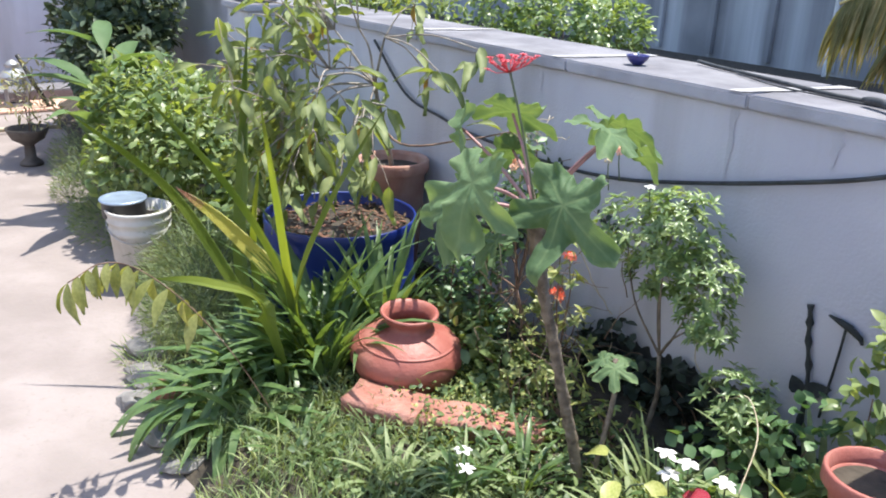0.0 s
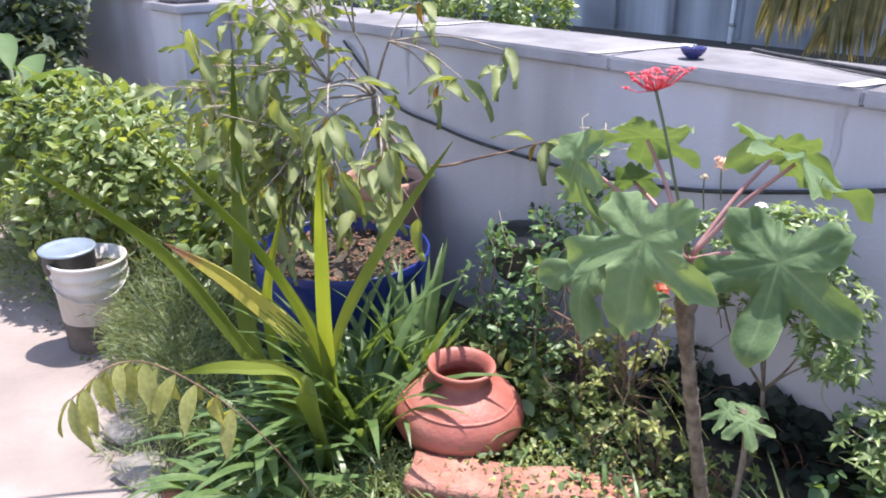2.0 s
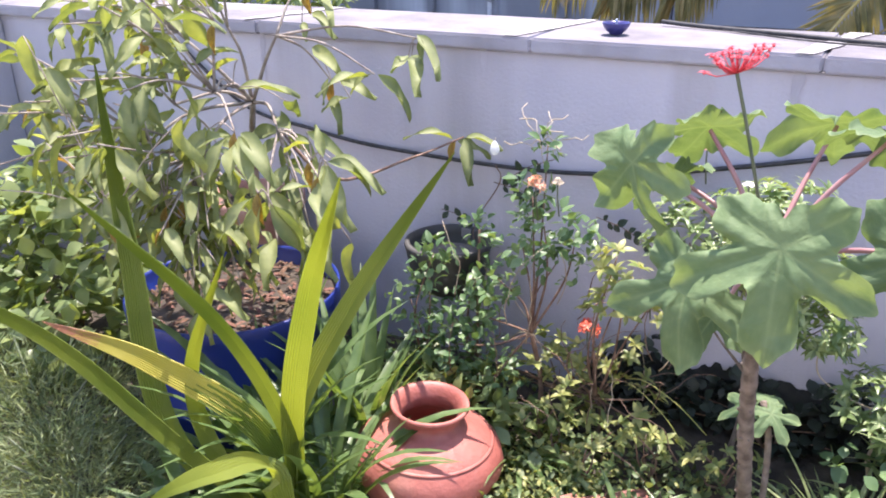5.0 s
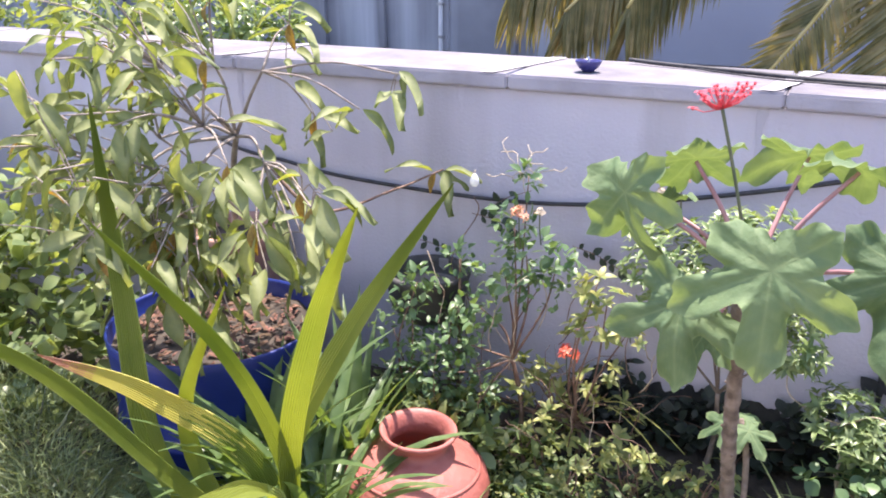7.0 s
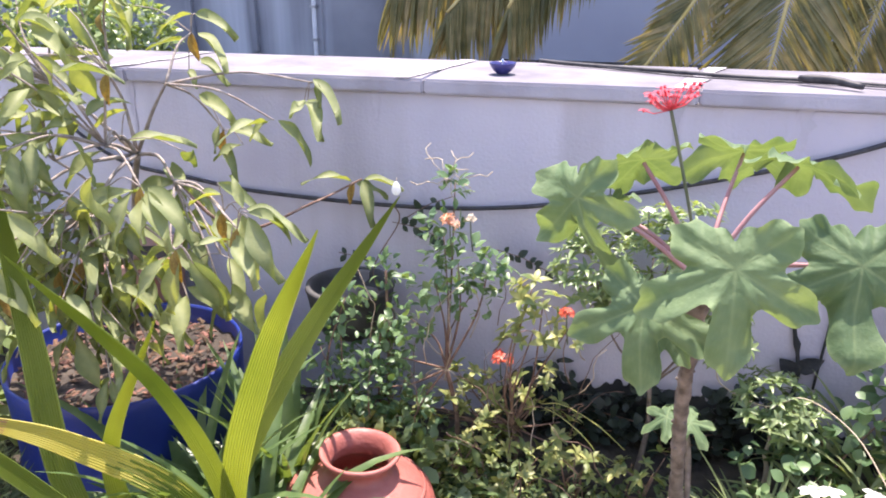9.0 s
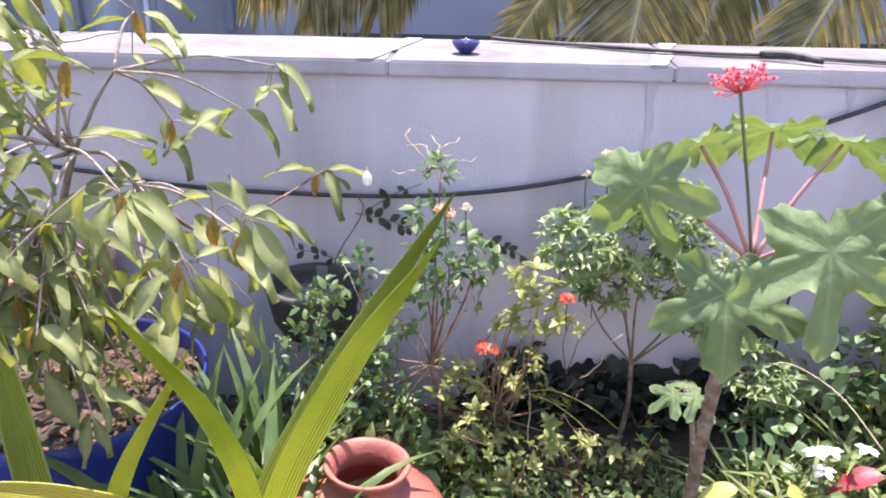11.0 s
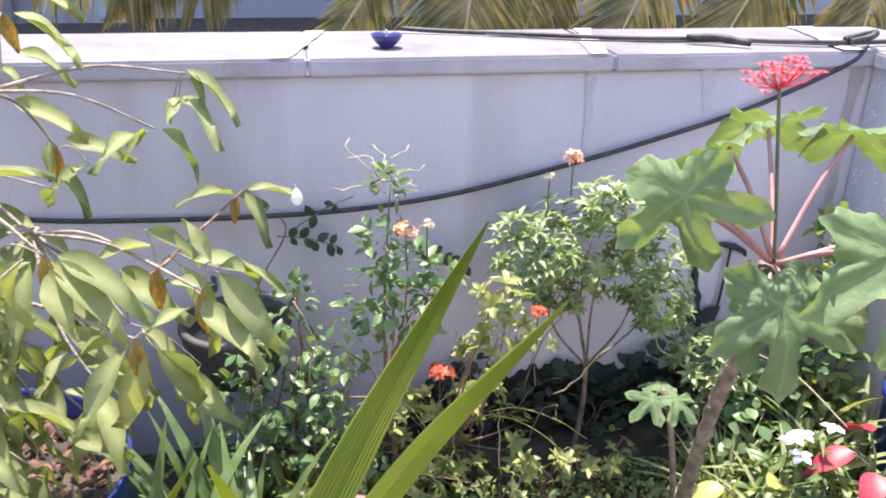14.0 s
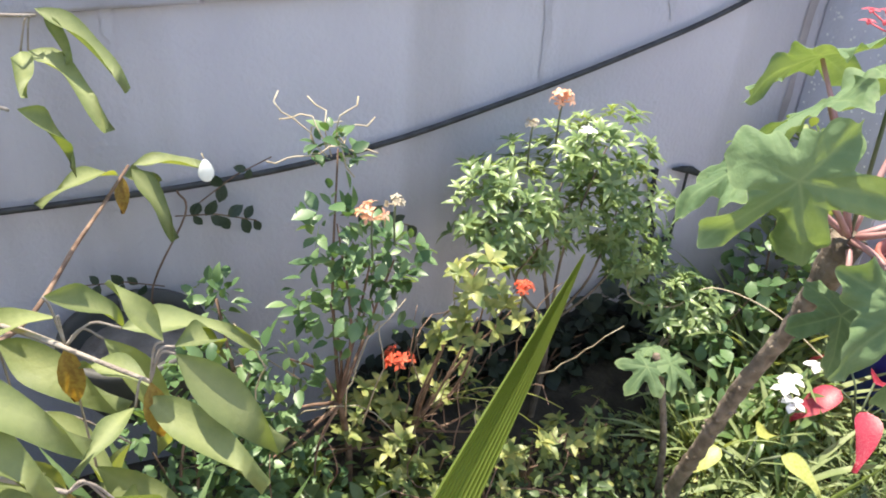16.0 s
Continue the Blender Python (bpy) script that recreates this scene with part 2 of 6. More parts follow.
def mesh_of(name, verts, faces, material, smooth=True):
    me = bpy.data.meshes.new(name)
    me.from_pydata([tuple(v) for v in verts], [], faces)
    me.materials.append(material)
    if smooth:
        me.polygons.foreach_set("use_smooth", [True] * len(me.polygons))
    me.update()
    return me


def part(name, me, parent=None, label="", m=None):
    ob = new(name, me)
    if parent is not None:
        ob.parent = parent
    if m is not None:
        ob.matrix_basis = m
    if label:
        ob["label"] = label
    return ob


def thing(name, label, category, at=(0, 0, 0), group="", kind="", rz=0):
    ob = new(name)
    ob.matrix_basis = pose(*at, 0, 0, rz)
    ob.empty_display_size = 0.05
    return tagged(ob, label, category, group, kind)


def bm_mesh(name, bm, material, smooth=False):
    me = bpy.data.meshes.new(name)
    bm.to_mesh(me)
    bm.free()
    me.materials.append(material)
    if smooth:
        me.polygons.foreach_set("use_smooth", [True] * len(me.polygons))
    return me


def box(name, lo, hi, material, bevel=0.006, jitter=0.0, cuts=0):
    bm = bmesh.new()
    bmesh.ops.create_cube(bm, size=1)
    for v in bm.verts:
        v.co = Vector([lo[i] + (v.co[i] + 0.5) * (hi[i] - lo[i]) for i in range(3)])
    if cuts:
        long_edges = [e for e in bm.edges if e.calc_length() > 0.6 * max(hi[i] - lo[i] for i in range(3))]
        bmesh.ops.subdivide_edges(bm, edges=long_edges, cuts=cuts, use_grid_fill=True)
    if bevel:
        bmesh.ops.bevel(bm, geom=[e for e in bm.edges if len(e.link_faces) == 2 and e.calc_face_angle() > 0.5], offset=bevel, segments=2, affect="EDGES")
    if jitter:
        for v in bm.verts:
            v.co += Vector(noise.noise_vector(v.co * 3.1)) * jitter
    return bm_mesh(name, bm, material)


def capped(me):
    """Lightened colour on a cement slab's edges, offsetting their shade against the sunlit top."""
    me.materials.append(M_CAPFACE)
    for p in me.polygons:
        if p.normal.z < 0.5:
            p.material_index = 1
    return me


def lathe(profile, seg=40, wob=0.0):
    """Turned shape from (radius, z) pairs."""
    vs, fs = [], []
    n = len(profile)
    for i in range(seg):
        a = 2 * math.pi * i / seg
        for j, (r, z) in enumerate(profile):
            k = 1 + wob * noise.noise(Vector((math.cos(a) * 1.3, math.sin(a) * 1.3, z * 6)))
            vs.append((r * k * math.cos(a), r * k * math.sin(a), z))
    for i in range(seg):
        for j in range(n - 1):
            a, b = i * n + j, ((i + 1) % seg) * n + j
            fs.append((a, b, b + 1, a + 1))
    return vs, fs


def tube(points, radii, seg=7, knob=0.0):
    """A tapered tube along points (Vectors)."""
    pts = [Vector(p) for p in points]
    if isinstance(radii, (int, float)):
        radii = [radii] * len(pts)
    vs, fs = [], []
    up = Vector((0.31, 0.17, 0.93))
    for i, p in enumerate(pts):
        d = (pts[min(i + 1, len(pts) - 1)] - pts[max(i - 1, 0)]).normalized()
        a = d.cross(up)
        if a.length < 0.05:
            a = d.cross(Vector((1, 0, 0)))
        a.normalize()
        b = d.cross(a)
        for k in range(seg):
            t = 2 * math.pi * k / seg
            r = radii[i] * (1 + knob * R.uniform(-1, 1))
            vs.append(p + a * (r * math.cos(t)) + b * (r * math.sin(t)))
    for i in range(len(pts) - 1):
        for k in range(seg):
            a, b = i * seg + k, i * seg + (k + 1) % seg
            fs.append((a, b, b + seg, a + seg))
    fs.append(tuple(range(seg - 1, -1, -1)))
    fs.append(tuple((len(pts) - 1) * seg + k for k in range(seg)))
    return vs, fs


def curve_points(ctrl, n=12):
    """Smooth points through control points."""
    c = [Vector(p) for p in ctrl]
    c = [c[0] * 2 - c[1]] + c + [c[-1] * 2 - c[-2]]
    out = []
    for i in range(1, len(c) - 2):
        for k in range(n):
            t = k / n
            out.append(0.5 * ((2 * c[i]) + (c[i + 1] - c[i - 1]) * t + (2 * c[i - 1] - 5 * c[i] + 4 * c[i + 1] - c[i + 2]) * t * t + (3 * c[i] - c[i - 1] - 3 * c[i + 1] + c[i + 2]) * t ** 3))
    out.append(c[-2])
    return out


def leaf_geo(length, width, droop=0.3, fold=0.25, n=5, peak=0.4, wave=0.0, curl=0.0, point=0.85):
    """A leaf from the origin along +y, its face up: two halves folded on the midrib."""
    vs, fs = [], []
    for i in range(n + 1):
        s = i / n
        w = width * 0.5 * (math.sin(math.pi * s ** (math.log(0.5) / math.log(peak))) ** point if 0 < s < 1 else 0.02)
        ang = droop * s
        y = length * (math.sin(ang) / droop if droop else s) if abs(droop) > 1e-3 else length * s
        z = -length * ((1 - math.cos(ang)) / droop) if abs(droop) > 1e-3 else 0
        e = wave * math.sin(s * 9) * width
        vs += [(-w, y, z + fold * w + e), (curl * length * s * s, y, z), (w, y, z + fold * w - e)]
    for i in range(n):
        a = i * 3
        fs += [(a, a + 1, a + 4, a + 3), (a + 1, a + 2, a + 5, a + 4)]
    return vs, fs


def aim(pos, along, face=(0, 0, 1), s=1.0):
    """The pose with +y along, +z as near face as can be."""
    y = Vector(along).normalized()
    x = y.cross(Vector(face))
    if x.length < 1e-3:
        x = y.cross(Vector((1, 0.2, 0)))
    x.normalize()
    z = x.cross(y)
    return Matrix.Translation(pos) @ Matrix((x, y, z)).transposed().to_4x4() @ Matrix.Diagonal((s, s, s, 1))


def placed(geo, m):
    return [m @ Vector(v) for v in geo[0]], geo[1]


class Heap:
    """Gathers many small pieces into one mesh."""
    def __init__(self):
        self.v, self.f = [], []

    def add(self, geo, m=None):
        o = len(self.v)
        self.v.extend(placed(geo, m)[0] if m is not None else geo[0])
        self.f.extend(tuple(i + o for i in q) for q in geo[1])

    def mesh(self, name, material, smooth=True):
        return mesh_of(name, self.v, self.f, material, smooth)


def rnd_dir(up=0.0):
    a = R.uniform(0, 2 * math.pi)
    z = R.uniform(-1, 1) if up == 0 else R.uniform(up - 0.5, min(1, up + 0.5))
    z = max(-0.98, min(0.98, z))
    k = math.sqrt(1 - z * z)
    return Vector((k * math.cos(a), k * math.sin(a), z))

# ---------------------------------------------------------------- ground, walk, walls
def edge_y(x):
    return 0.50 + 0.075 * max(0.0, -2.2 - x) + 0.05 * noise.noise(Vector((x * 2.3, 1.7, 0)))


def bed_z(x, y):
    rise = min(1.0, max(0.0, (y - edge_y(x) - 0.20 * min(1.0, max(0.0, (-2.8 - x) / 0.5))) / 0.25))
    return -0.135 + 0.115 * rise + 0.025 * noise.noise(Vector((x * 3, y * 3, 2))) * rise


g = 400.0
part("ground", mesh_of("ground", [(-g, -g, -0.16), (g, -g, -0.16), (g, g, -0.16), (-g, g, -0.16)], [(0, 1, 2, 3)], M_SOIL))
tagged(bpy.data.objects["ground"], "bare dark soil spread round the garden", "ground", kind="structure")

nx, ny = 150, 40
vs, fs = [], []
for i in range(nx + 1):
    x = -8.6 + i * (8.6 + 1.6) / nx
    for j in range(ny + 1):
        y = 0.38 + j * (2.10 - 0.38) / ny
        vs.append((x, y, bed_z(x, y) if j else -0.2))
for i in range(nx):
    for j in range(ny):
        a = i * (ny + 1) + j
        fs.append((a, a + ny + 1, a + ny + 2, a + 1))
tagged(part("garden_bed", mesh_of("garden_bed", vs, fs, M_SOIL)), "dark damp soil of a raised planting bed", "garden bed", kind="structure")

vs, fs = [], []
for i in range(91):
    x = -8.4 + i * 0.13
    for j in range(31):
        y = -3.0 + j / 30 * (edge_y(x) + 0.05 + 0.22 * min(1.0, max(0.0, (-2.7 - x) / 0.5)) + 3.0)
        vs.append((x, y, -0.12 + 0.006 * noise.noise(Vector((x * 1.5, y * 1.5, 5)))))
for i in range(90):
    for j in range(30):
        a = i * 31 + j
        fs.append((a, a + 31, a + 32, a + 1))
tagged(part("walkway", mesh_of("walkway", vs, fs, M_WALK)), "sun-bleached pinkish concrete walkway with worn patches", "walkway", kind="structure")
tagged(part("terrace", box("terrace", (-11.6, -3.0, -0.2), (-8.42, 3.2, -0.095), M_PINKTILE, 0.01)), "pink terracotta-coloured paving beyond the walkway", "paving", kind="structure")

WY = 2.08
wall = thing("wall_garden", "lavender-grey plastered garden wall with rain streaks", "wall", (0, 0, 0), kind="structure")
part("masonry", box("masonry", (-9.4, WY, -0.2), (-0.42, 2.44, 1.062), M_WALL, 0.004), wall)
# cap: slabs with uneven joints
cx = [-9.4, -7.9, -6.4, -4.9, -3.30, -2.26, -1.47, -0.42]
for a, b in zip(cx[:-1], cx[1:]):
    part("cap_slab", capped(box("cap_slab", (a + 0.001, WY - 0.026, 1.064), (b - 0.001, 2.49, 1.109 + R.uniform(-0.001, 0.001)), M_CAP, 0.006, 0.0015, 6)), wall)
# paler mortar across the cap's joints
for x, w in ((-3.30, 0.10), (-2.28, 0.09), (-1.47, 0.08), (-0.74, 0.12)):
    vs, fs = [], []
    for k in range(13):
        y = WY - 0.027 + k / 12 * 0.425
        dx = 0.10 * k / 12 - 0.05
        ww = w * (0.55 + 0.5 * noise.noise(Vector((x * 7, y * 9, 0))))
        vs += [(x + dx - ww * 0.5, y, 1.1128), (x + dx + ww * 0.6, y, 1.1128)]
    fs = [(2 * k, 2 * k + 1, 2 * k + 3, 2 * k + 2) for k in range(12)]
    part("mortar_patch", mesh_of("mortar_patch", vs, fs, M_CAPLIGHT), wall, "pale mortar patch")
pier = thing("wall_pier", "square plastered pier against the garden wall", "pier", kind="structure")
part("shaft", box("shaft", (-5.15, 1.80, -0.2), (-4.78, WY - 0.002, 1.08), M_WALL, 0.006), pier)
part("cap_slab", capped(box("pier_cap", (-5.18, 1.77, 1.082), (-4.75, 2.052, 1.12), M_CAP, 0.006)), pier)
side = thing("wall_side", "lavender plastered side wall that meets the garden wall", "wall", kind="structure")
part("masonry", box("side_masonry", (-0.70, 1.74, -0.2), (-0.44, WY - 0.003, 1.062), M_WALL, 0.004), side)
part("cap_slab", capped(box("side_cap", (-0.725, 1.73, 1.064), (-0.42, WY - 0.03, 1.108), M_CAP, 0.006, 0.003, 4)), side)
# small white specks scattered over the side wall's face
fleck = Heap()
for _ in range(170):
    fy, fz, fr = R.uniform(1.80, 2.06), 0.45 + 0.58 * R.random() ** 0.8, R.uniform(0.0015, 0.0042)
    fleck.add(([(0, -fr, -fr * 0.7), (0, fr * 0.8, -fr), (0, fr, fr * 0.6), (0, -fr * 0.7, fr)], [(0, 1, 2, 3)]), Matrix.Translation((-0.7035, fy, fz)))
tagged(part("white_specks", fleck.mesh("white_specks", M_OFFWHITE, False), side, "small white specks on the side wall"), kind="stuff")
tagged(part("wall_end", box("wall_end", (-9.75, -3.2, -0.2), (-9.42, 4.5, 2.6), M_WALL, 0.004)), "plain lavender-grey end wall behind the walkway", "wall", kind="structure")
tagged(part("ledge", box("ledge", (-9.41, -1.5, -0.098), (-8.95, 2.04, 0.0), M_CAP, 0.01)), "low grey cement ledge along the end wall", "ledge", kind="structure")
# unseen wall, added white to bounce sun back on the garden wall
tagged(part("wall_bounce", box("wall_bounce", (-9.4, -3.3, -0.2), (5.0, -3.02, 2.9), M_OFFWHITE, 0.004)), "unseen white wall added behind the walkway to bounce light", "wall", kind="structure")

tagged(part("wall_return", box("wall_return", (-0.418, WY + 0.02, -0.2), (3.3, 2.42, 1.9), M_WALL, 0.004)), "plain plastered wall going on past the corner", "wall", kind="structure")
tagged(part("wall_far_side", box("wall_far_side", (3.32, -3.0, -0.2), (3.6, 2.42, 1.9), M_WALL, 0.004)), "plain plastered wall closing the yard", "wall", kind="structure")

# shade at the wall's foot, painted as a black sheet with a scalloped upper edge
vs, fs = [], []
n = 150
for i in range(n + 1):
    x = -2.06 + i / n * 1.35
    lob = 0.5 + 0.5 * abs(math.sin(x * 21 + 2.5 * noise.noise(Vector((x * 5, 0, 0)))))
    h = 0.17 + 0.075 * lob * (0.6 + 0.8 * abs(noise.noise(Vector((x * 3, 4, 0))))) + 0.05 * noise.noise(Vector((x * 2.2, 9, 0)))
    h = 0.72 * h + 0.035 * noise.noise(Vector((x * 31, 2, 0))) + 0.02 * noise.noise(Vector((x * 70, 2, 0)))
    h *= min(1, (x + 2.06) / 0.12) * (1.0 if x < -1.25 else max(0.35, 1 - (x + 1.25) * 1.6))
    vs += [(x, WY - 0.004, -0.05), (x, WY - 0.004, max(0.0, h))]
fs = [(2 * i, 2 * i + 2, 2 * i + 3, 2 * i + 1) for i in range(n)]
part("shade_patch", mesh_of("shade_patch", vs, fs, M_FOOTDARK), wall, "painted black shade at the wall foot")


M_DAMP = mat("damp_streak", (0.41, 0.40, 0.455), 0.9, (0.50, 0.49, 0.55), 6, 6, 0.25, 90)
M_RUST = mat("brown_streak", (0.33, 0.30, 0.31), 0.9, (0.45, 0.42, 0.45), 8, 6, 0.25, 90)
for x, w, h, mm in ((-1.525, 0.030, 0.26, M_DAMP), (-1.19, 0.045, 0.12, M_DAMP), (-0.985, 0.03, 0.09, M_DAMP), (-0.745, 0.045, 0.62, M_RUST), (-2.42, 0.03, 0.10, M_DAMP), (-3.3, 0.03, 0.2, M_DAMP)):
    vs, fs = [], []
    for k in range(15):
        s = k / 14
        ww = w * (1 - s) ** 0.6 * (0.8 + 0.5 * noise.noise(Vector((x * 9, s * 7, 1))))
        dx = 0.012 * noise.noise(Vector((x * 5, s * 4, 7)))
        vs += [(x + dx - ww / 2, WY - 0.003, 1.063 - h * s), (x + dx + ww / 2, WY - 0.003, 1.063 - h * s)]
    part("damp_streak", mesh_of("damp_streak", vs, [(2 * k, 2 * k + 1, 2 * k + 3, 2 * k + 2) for k in range(14)], mm), wall, "dark rain streak below the cap")

# ---------------------------------------------------------------- beyond the wall
b1 = thing("neighbour_building", "dark grey rain-stained rendered building beyond the wall", "building", (0, 0, 0), kind="structure")
part("wall", box("nb_wall", (-30, 11.8, -0.2), (-4.4, 14, 5.5), M_STAIN, 0.02), b1)
for k in range(9):
    x = -14.0 + k * 1.15
    part("fin", box("fin", (x, 11.72, -0.1), (x + 0.10, 11.80, 5.4), M_STAIN, 0.01), b1)
part("parapet", box("nb_par", (-30.1, 11.66, 5.5), (-4.3, 14.1, 5.75), M_STAIN, 0.02), b1)
b2 = thing("pale_building", "pale lavender plastered building beyond the wall", "building", (0, 0, 0), kind="structure")
part("wall", box("pb_wall", (-4.38, 12.2, -0.2), (16, 14.5, 5.0), M_LAV, 0.02), b2)
part("parapet", box("pb_par", (-4.36, 12.1, 5.0), (16.1, 14.6, 5.2), M_LAV, 0.02), b2)
pp = thing("drain_pipe", "thin pale drain pipe with a bent top on the stained building", "pipe", (-7.1, 11.66, 0))
part("pipe", mesh_of("pipe", *tube(curve_points([(0, 0, -0.2), (0, 0, 0.4), (0, 0, 0.9), (0.0, -0.02, 1.0), (0.06, -0.08, 1.03)], 6), 0.035, 10), M_PIPE), pp)
for z in (0.1, 0.6):
    part("bracket", box("bracket", (-0.05, -0.045, z), (0.05, 0.06, z + 0.04), M_IRON, 0.005), pp)


CROWN = Vector((-0.5, 7.7, 3.0))
palm = thing("coconut_palm", "coconut palm with drooping yellow-ribbed fronds beyond the wall", "palm tree", (CROWN.x, CROWN.y, -0.16))
part("trunk", mesh_of("trunk", *tube([(0, 0, i * 0.2) for i in range(17)], [0.17 - 0.003 * i + 0.008 * (i % 2) for i in range(17)], 14), M_BARK), palm)


def palm_frond(ctrl, leaf, spread, nleaf=70, start=0.3, label="", hang=0.45):
    """A coconut frond: a midrib arching from the crown, with leaflets at both sides."""
    off = Vector((-CROWN.x, -CROWN.y, 0.16))
    mid = [p + off for p in curve_points([CROWN, *ctrl], 10)]
    n = len(mid)
    rib = part("frond", mesh_of("midrib", *tube(mid, [0.030 * (1 - 0.75 * i / n) + 0.004 for i in range(n)], 6), M_PALMY), palm, label)
    for sg in (-1, 1):
        hp = Heap()
        for i in range(nleaf):
            s = start + (0.99 - start) * i / nleaf
            k = min(n - 2, int(s * (n - 1)))
            p = mid[k].lerp(mid[k + 1], s * (n - 1) - k)
            w = (mid[k + 1] - mid[k]).normalized()
            sv = w.cross(Vector((0, -1, 0.25))).normalized()
            d = (sv * sg * spread + w * R.uniform(0.55, 0.75) + Vector((0, -0.05, -hang + R.uniform(-0.12, 0.12)))).normalized()
            L = leaf * (0.65 + 0.4 * math.sin(math.pi * min(1, s))) * R.uniform(0.85, 1.05)
            hp.add(leaf_geo(L, 0.040, R.uniform(0.2, 0.6), 0.5, 5, 0.3), aim(p, d, Vector((0, -1, 0.3))))
        tagged(part("leaflet_fringe", hp.mesh("leaflet_fringe", M_PALM), rib), kind="stuff")


palm_frond([(-1.6, 7.2, 2.6), (-2.9, 6.8, 1.78), (-4.0, 6.6, 1.15)], 1.0, 0.40, 120, 0.25, "olive drooping frond with yellowed ends", 1.5)
palm_frond([(-2.0, 7.0, 2.2), (-3.0, 6.75, 1.45), (-3.5, 6.6, 0.95)], 0.85, 0.45, 110, 0.25, hang=1.5)
palm_frond([(-1.7, 7.1, 2.3), (-2.6, 6.7, 1.6), (-2.95, 6.5, 1.0)], 0.9, 0.4, 110, 0.3, hang=1.4)
palm_frond([(-0.62, 7.0, 2.2), (-0.75, 6.85, 1.35), (-0.90, 6.8, 0.25)], 1.05, 1.0, 90, 0.3, "frond with a bright yellow midrib")
palm_frond([(-1.0, 7.2, 2.3), (-1.35, 6.95, 1.3), (-1.98, 6.9, 0.3)], 0.55, 0.9, 80, 0.3)
palm_frond([(0.4, 7.2, 2.3), (0.9, 7.0, 1.4), (0.5, 6.9, 0.3)], 0.95, 0.9, 80, 0.3)
palm_frond([(0.9, 7.3, 2.4), (1.9, 6.9, 1.5), (1.45, 6.8, 0.3)], 0.95, 0.9, 80, 0.3)
palm_frond([(1.2, 7.3, 2.5), (2.9, 7.0, 1.5), (2.9, 6.9, 0.3)], 1.0, 0.9, 80, 0.3)
palm_frond([(0.3, 8.0, 2.4), (0.1, 7.6, 1.4), (-0.2, 7.4, 0.3)], 0.95, 0.9, 80, 0.3)
palm_frond([(1.2, 8.0, 2.4), (2.2, 7.6, 1.4), (2.2, 7.4, 0.3)], 0.95, 0.9, 80, 0.3)


def leafy(name, label, category, at, clusters, leaf, material, count, size=(0.03, 0.06), out=0.5, twig=M_TWIG, stems=None, group="", tilt=0.25, whorl=0, fork=None):
    """A bush: stems to each cluster, and in each cluster many small leaves that face outwards and up."""
    ob = thing(name, label, category, at, group)
    if fork:
        f0 = Vector(fork)
        part("trunk", mesh_of("trunk", *tube(curve_points([(0, 0, -0.03), f0 * 0.5 + Vector((0.015, 0.01, 0)), f0], 5), [0.0095 - 0.0003 * i for i in range(11)], 8, 0.1), twig), ob)
    for (c, r) in clusters:
        c = Vector(c)
        if fork:
            md = f0.lerp(c, 0.5) + Vector((R.uniform(-0.03, 0.03), R.uniform(-0.03, 0.03), R.uniform(-0.03, 0.01)))
            part("stem", mesh_of("stem", *tube(curve_points([f0, md, c], 5), [0.0045 - 0.00028 * i for i in range(11)], 6, 0.1), twig), ob)
            continue
        root = Vector((R.uniform(-0.03, 0.03), R.uniform(-0.03, 0.03), 0))
        mid = root.lerp(c, 0.55) + Vector((R.uniform(-0.04, 0.04), R.uniform(-0.04, 0.04), 0.02))
        mid.x, mid.y = mid.x * 0.45, mid.y * 0.45
        th = 0.003 + 0.006 * min(1, c.z)
        part("stem", mesh_of("stem", *tube(curve_points([root, mid, c], 5), [th * (1 - 0.05 * i) for i in range(11)], 6), twig), ob)
    hp = Heap()
    tot = sum(r if isinstance(r, (int, float)) else (r[0] * r[1] * r[2]) ** (1 / 3) for c, r in clusters)
    for (c, r) in clusters:
        rv = Vector((r, r, r)) if isinstance(r, (int, float)) else Vector(r)
        share = (rv.x * rv.y * rv.z) ** (1 / 3) / tot
        nn = int(count * share)
        if whorl:
            nn = max(1, nn // whorl)
        for _ in range(nn):
            d = rnd_dir()
            k = R.uniform(0.45, 1.0) ** 0.5
            p = Vector(c) + Vector((d.x * rv.x, d.y * rv.y, d.z * rv.z)) * k * (1 + 0.25 * noise.noise(d * 2 + Vector(c) * 9))
            L = R.uniform(*size)
            if whorl:
                ax = (d * 0.6 + Vector((0, 0, 0.8))).normalized()
                b = aim((0, 0, 0), ax)
                for q in range(whorl):
                    t = 2 * math.pi * (q + R.uniform(-0.2, 0.2)) / whorl
                    rad = (b.to_3x3() @ Vector((math.cos(t), 0.75 + R.uniform(-0.55, 0.6), math.sin(t)))).normalized()
                    hp.add(leaf[0], aim(p, rad, ax, L * R.uniform(0.7, 1.1)))
            else:
                al = (d * out + rnd_dir() * 0.7 + Vector((0, 0, tilt))).normalized()
                hp.add(leaf[R.randrange(len(leaf))], aim(p, al, d * 0.5 + Vector((0, 0, 1)) + rnd_dir() * 0.4, L))
    tagged(part("foliage", hp.mesh("foliage", material), ob), kind="stuff")
    return ob


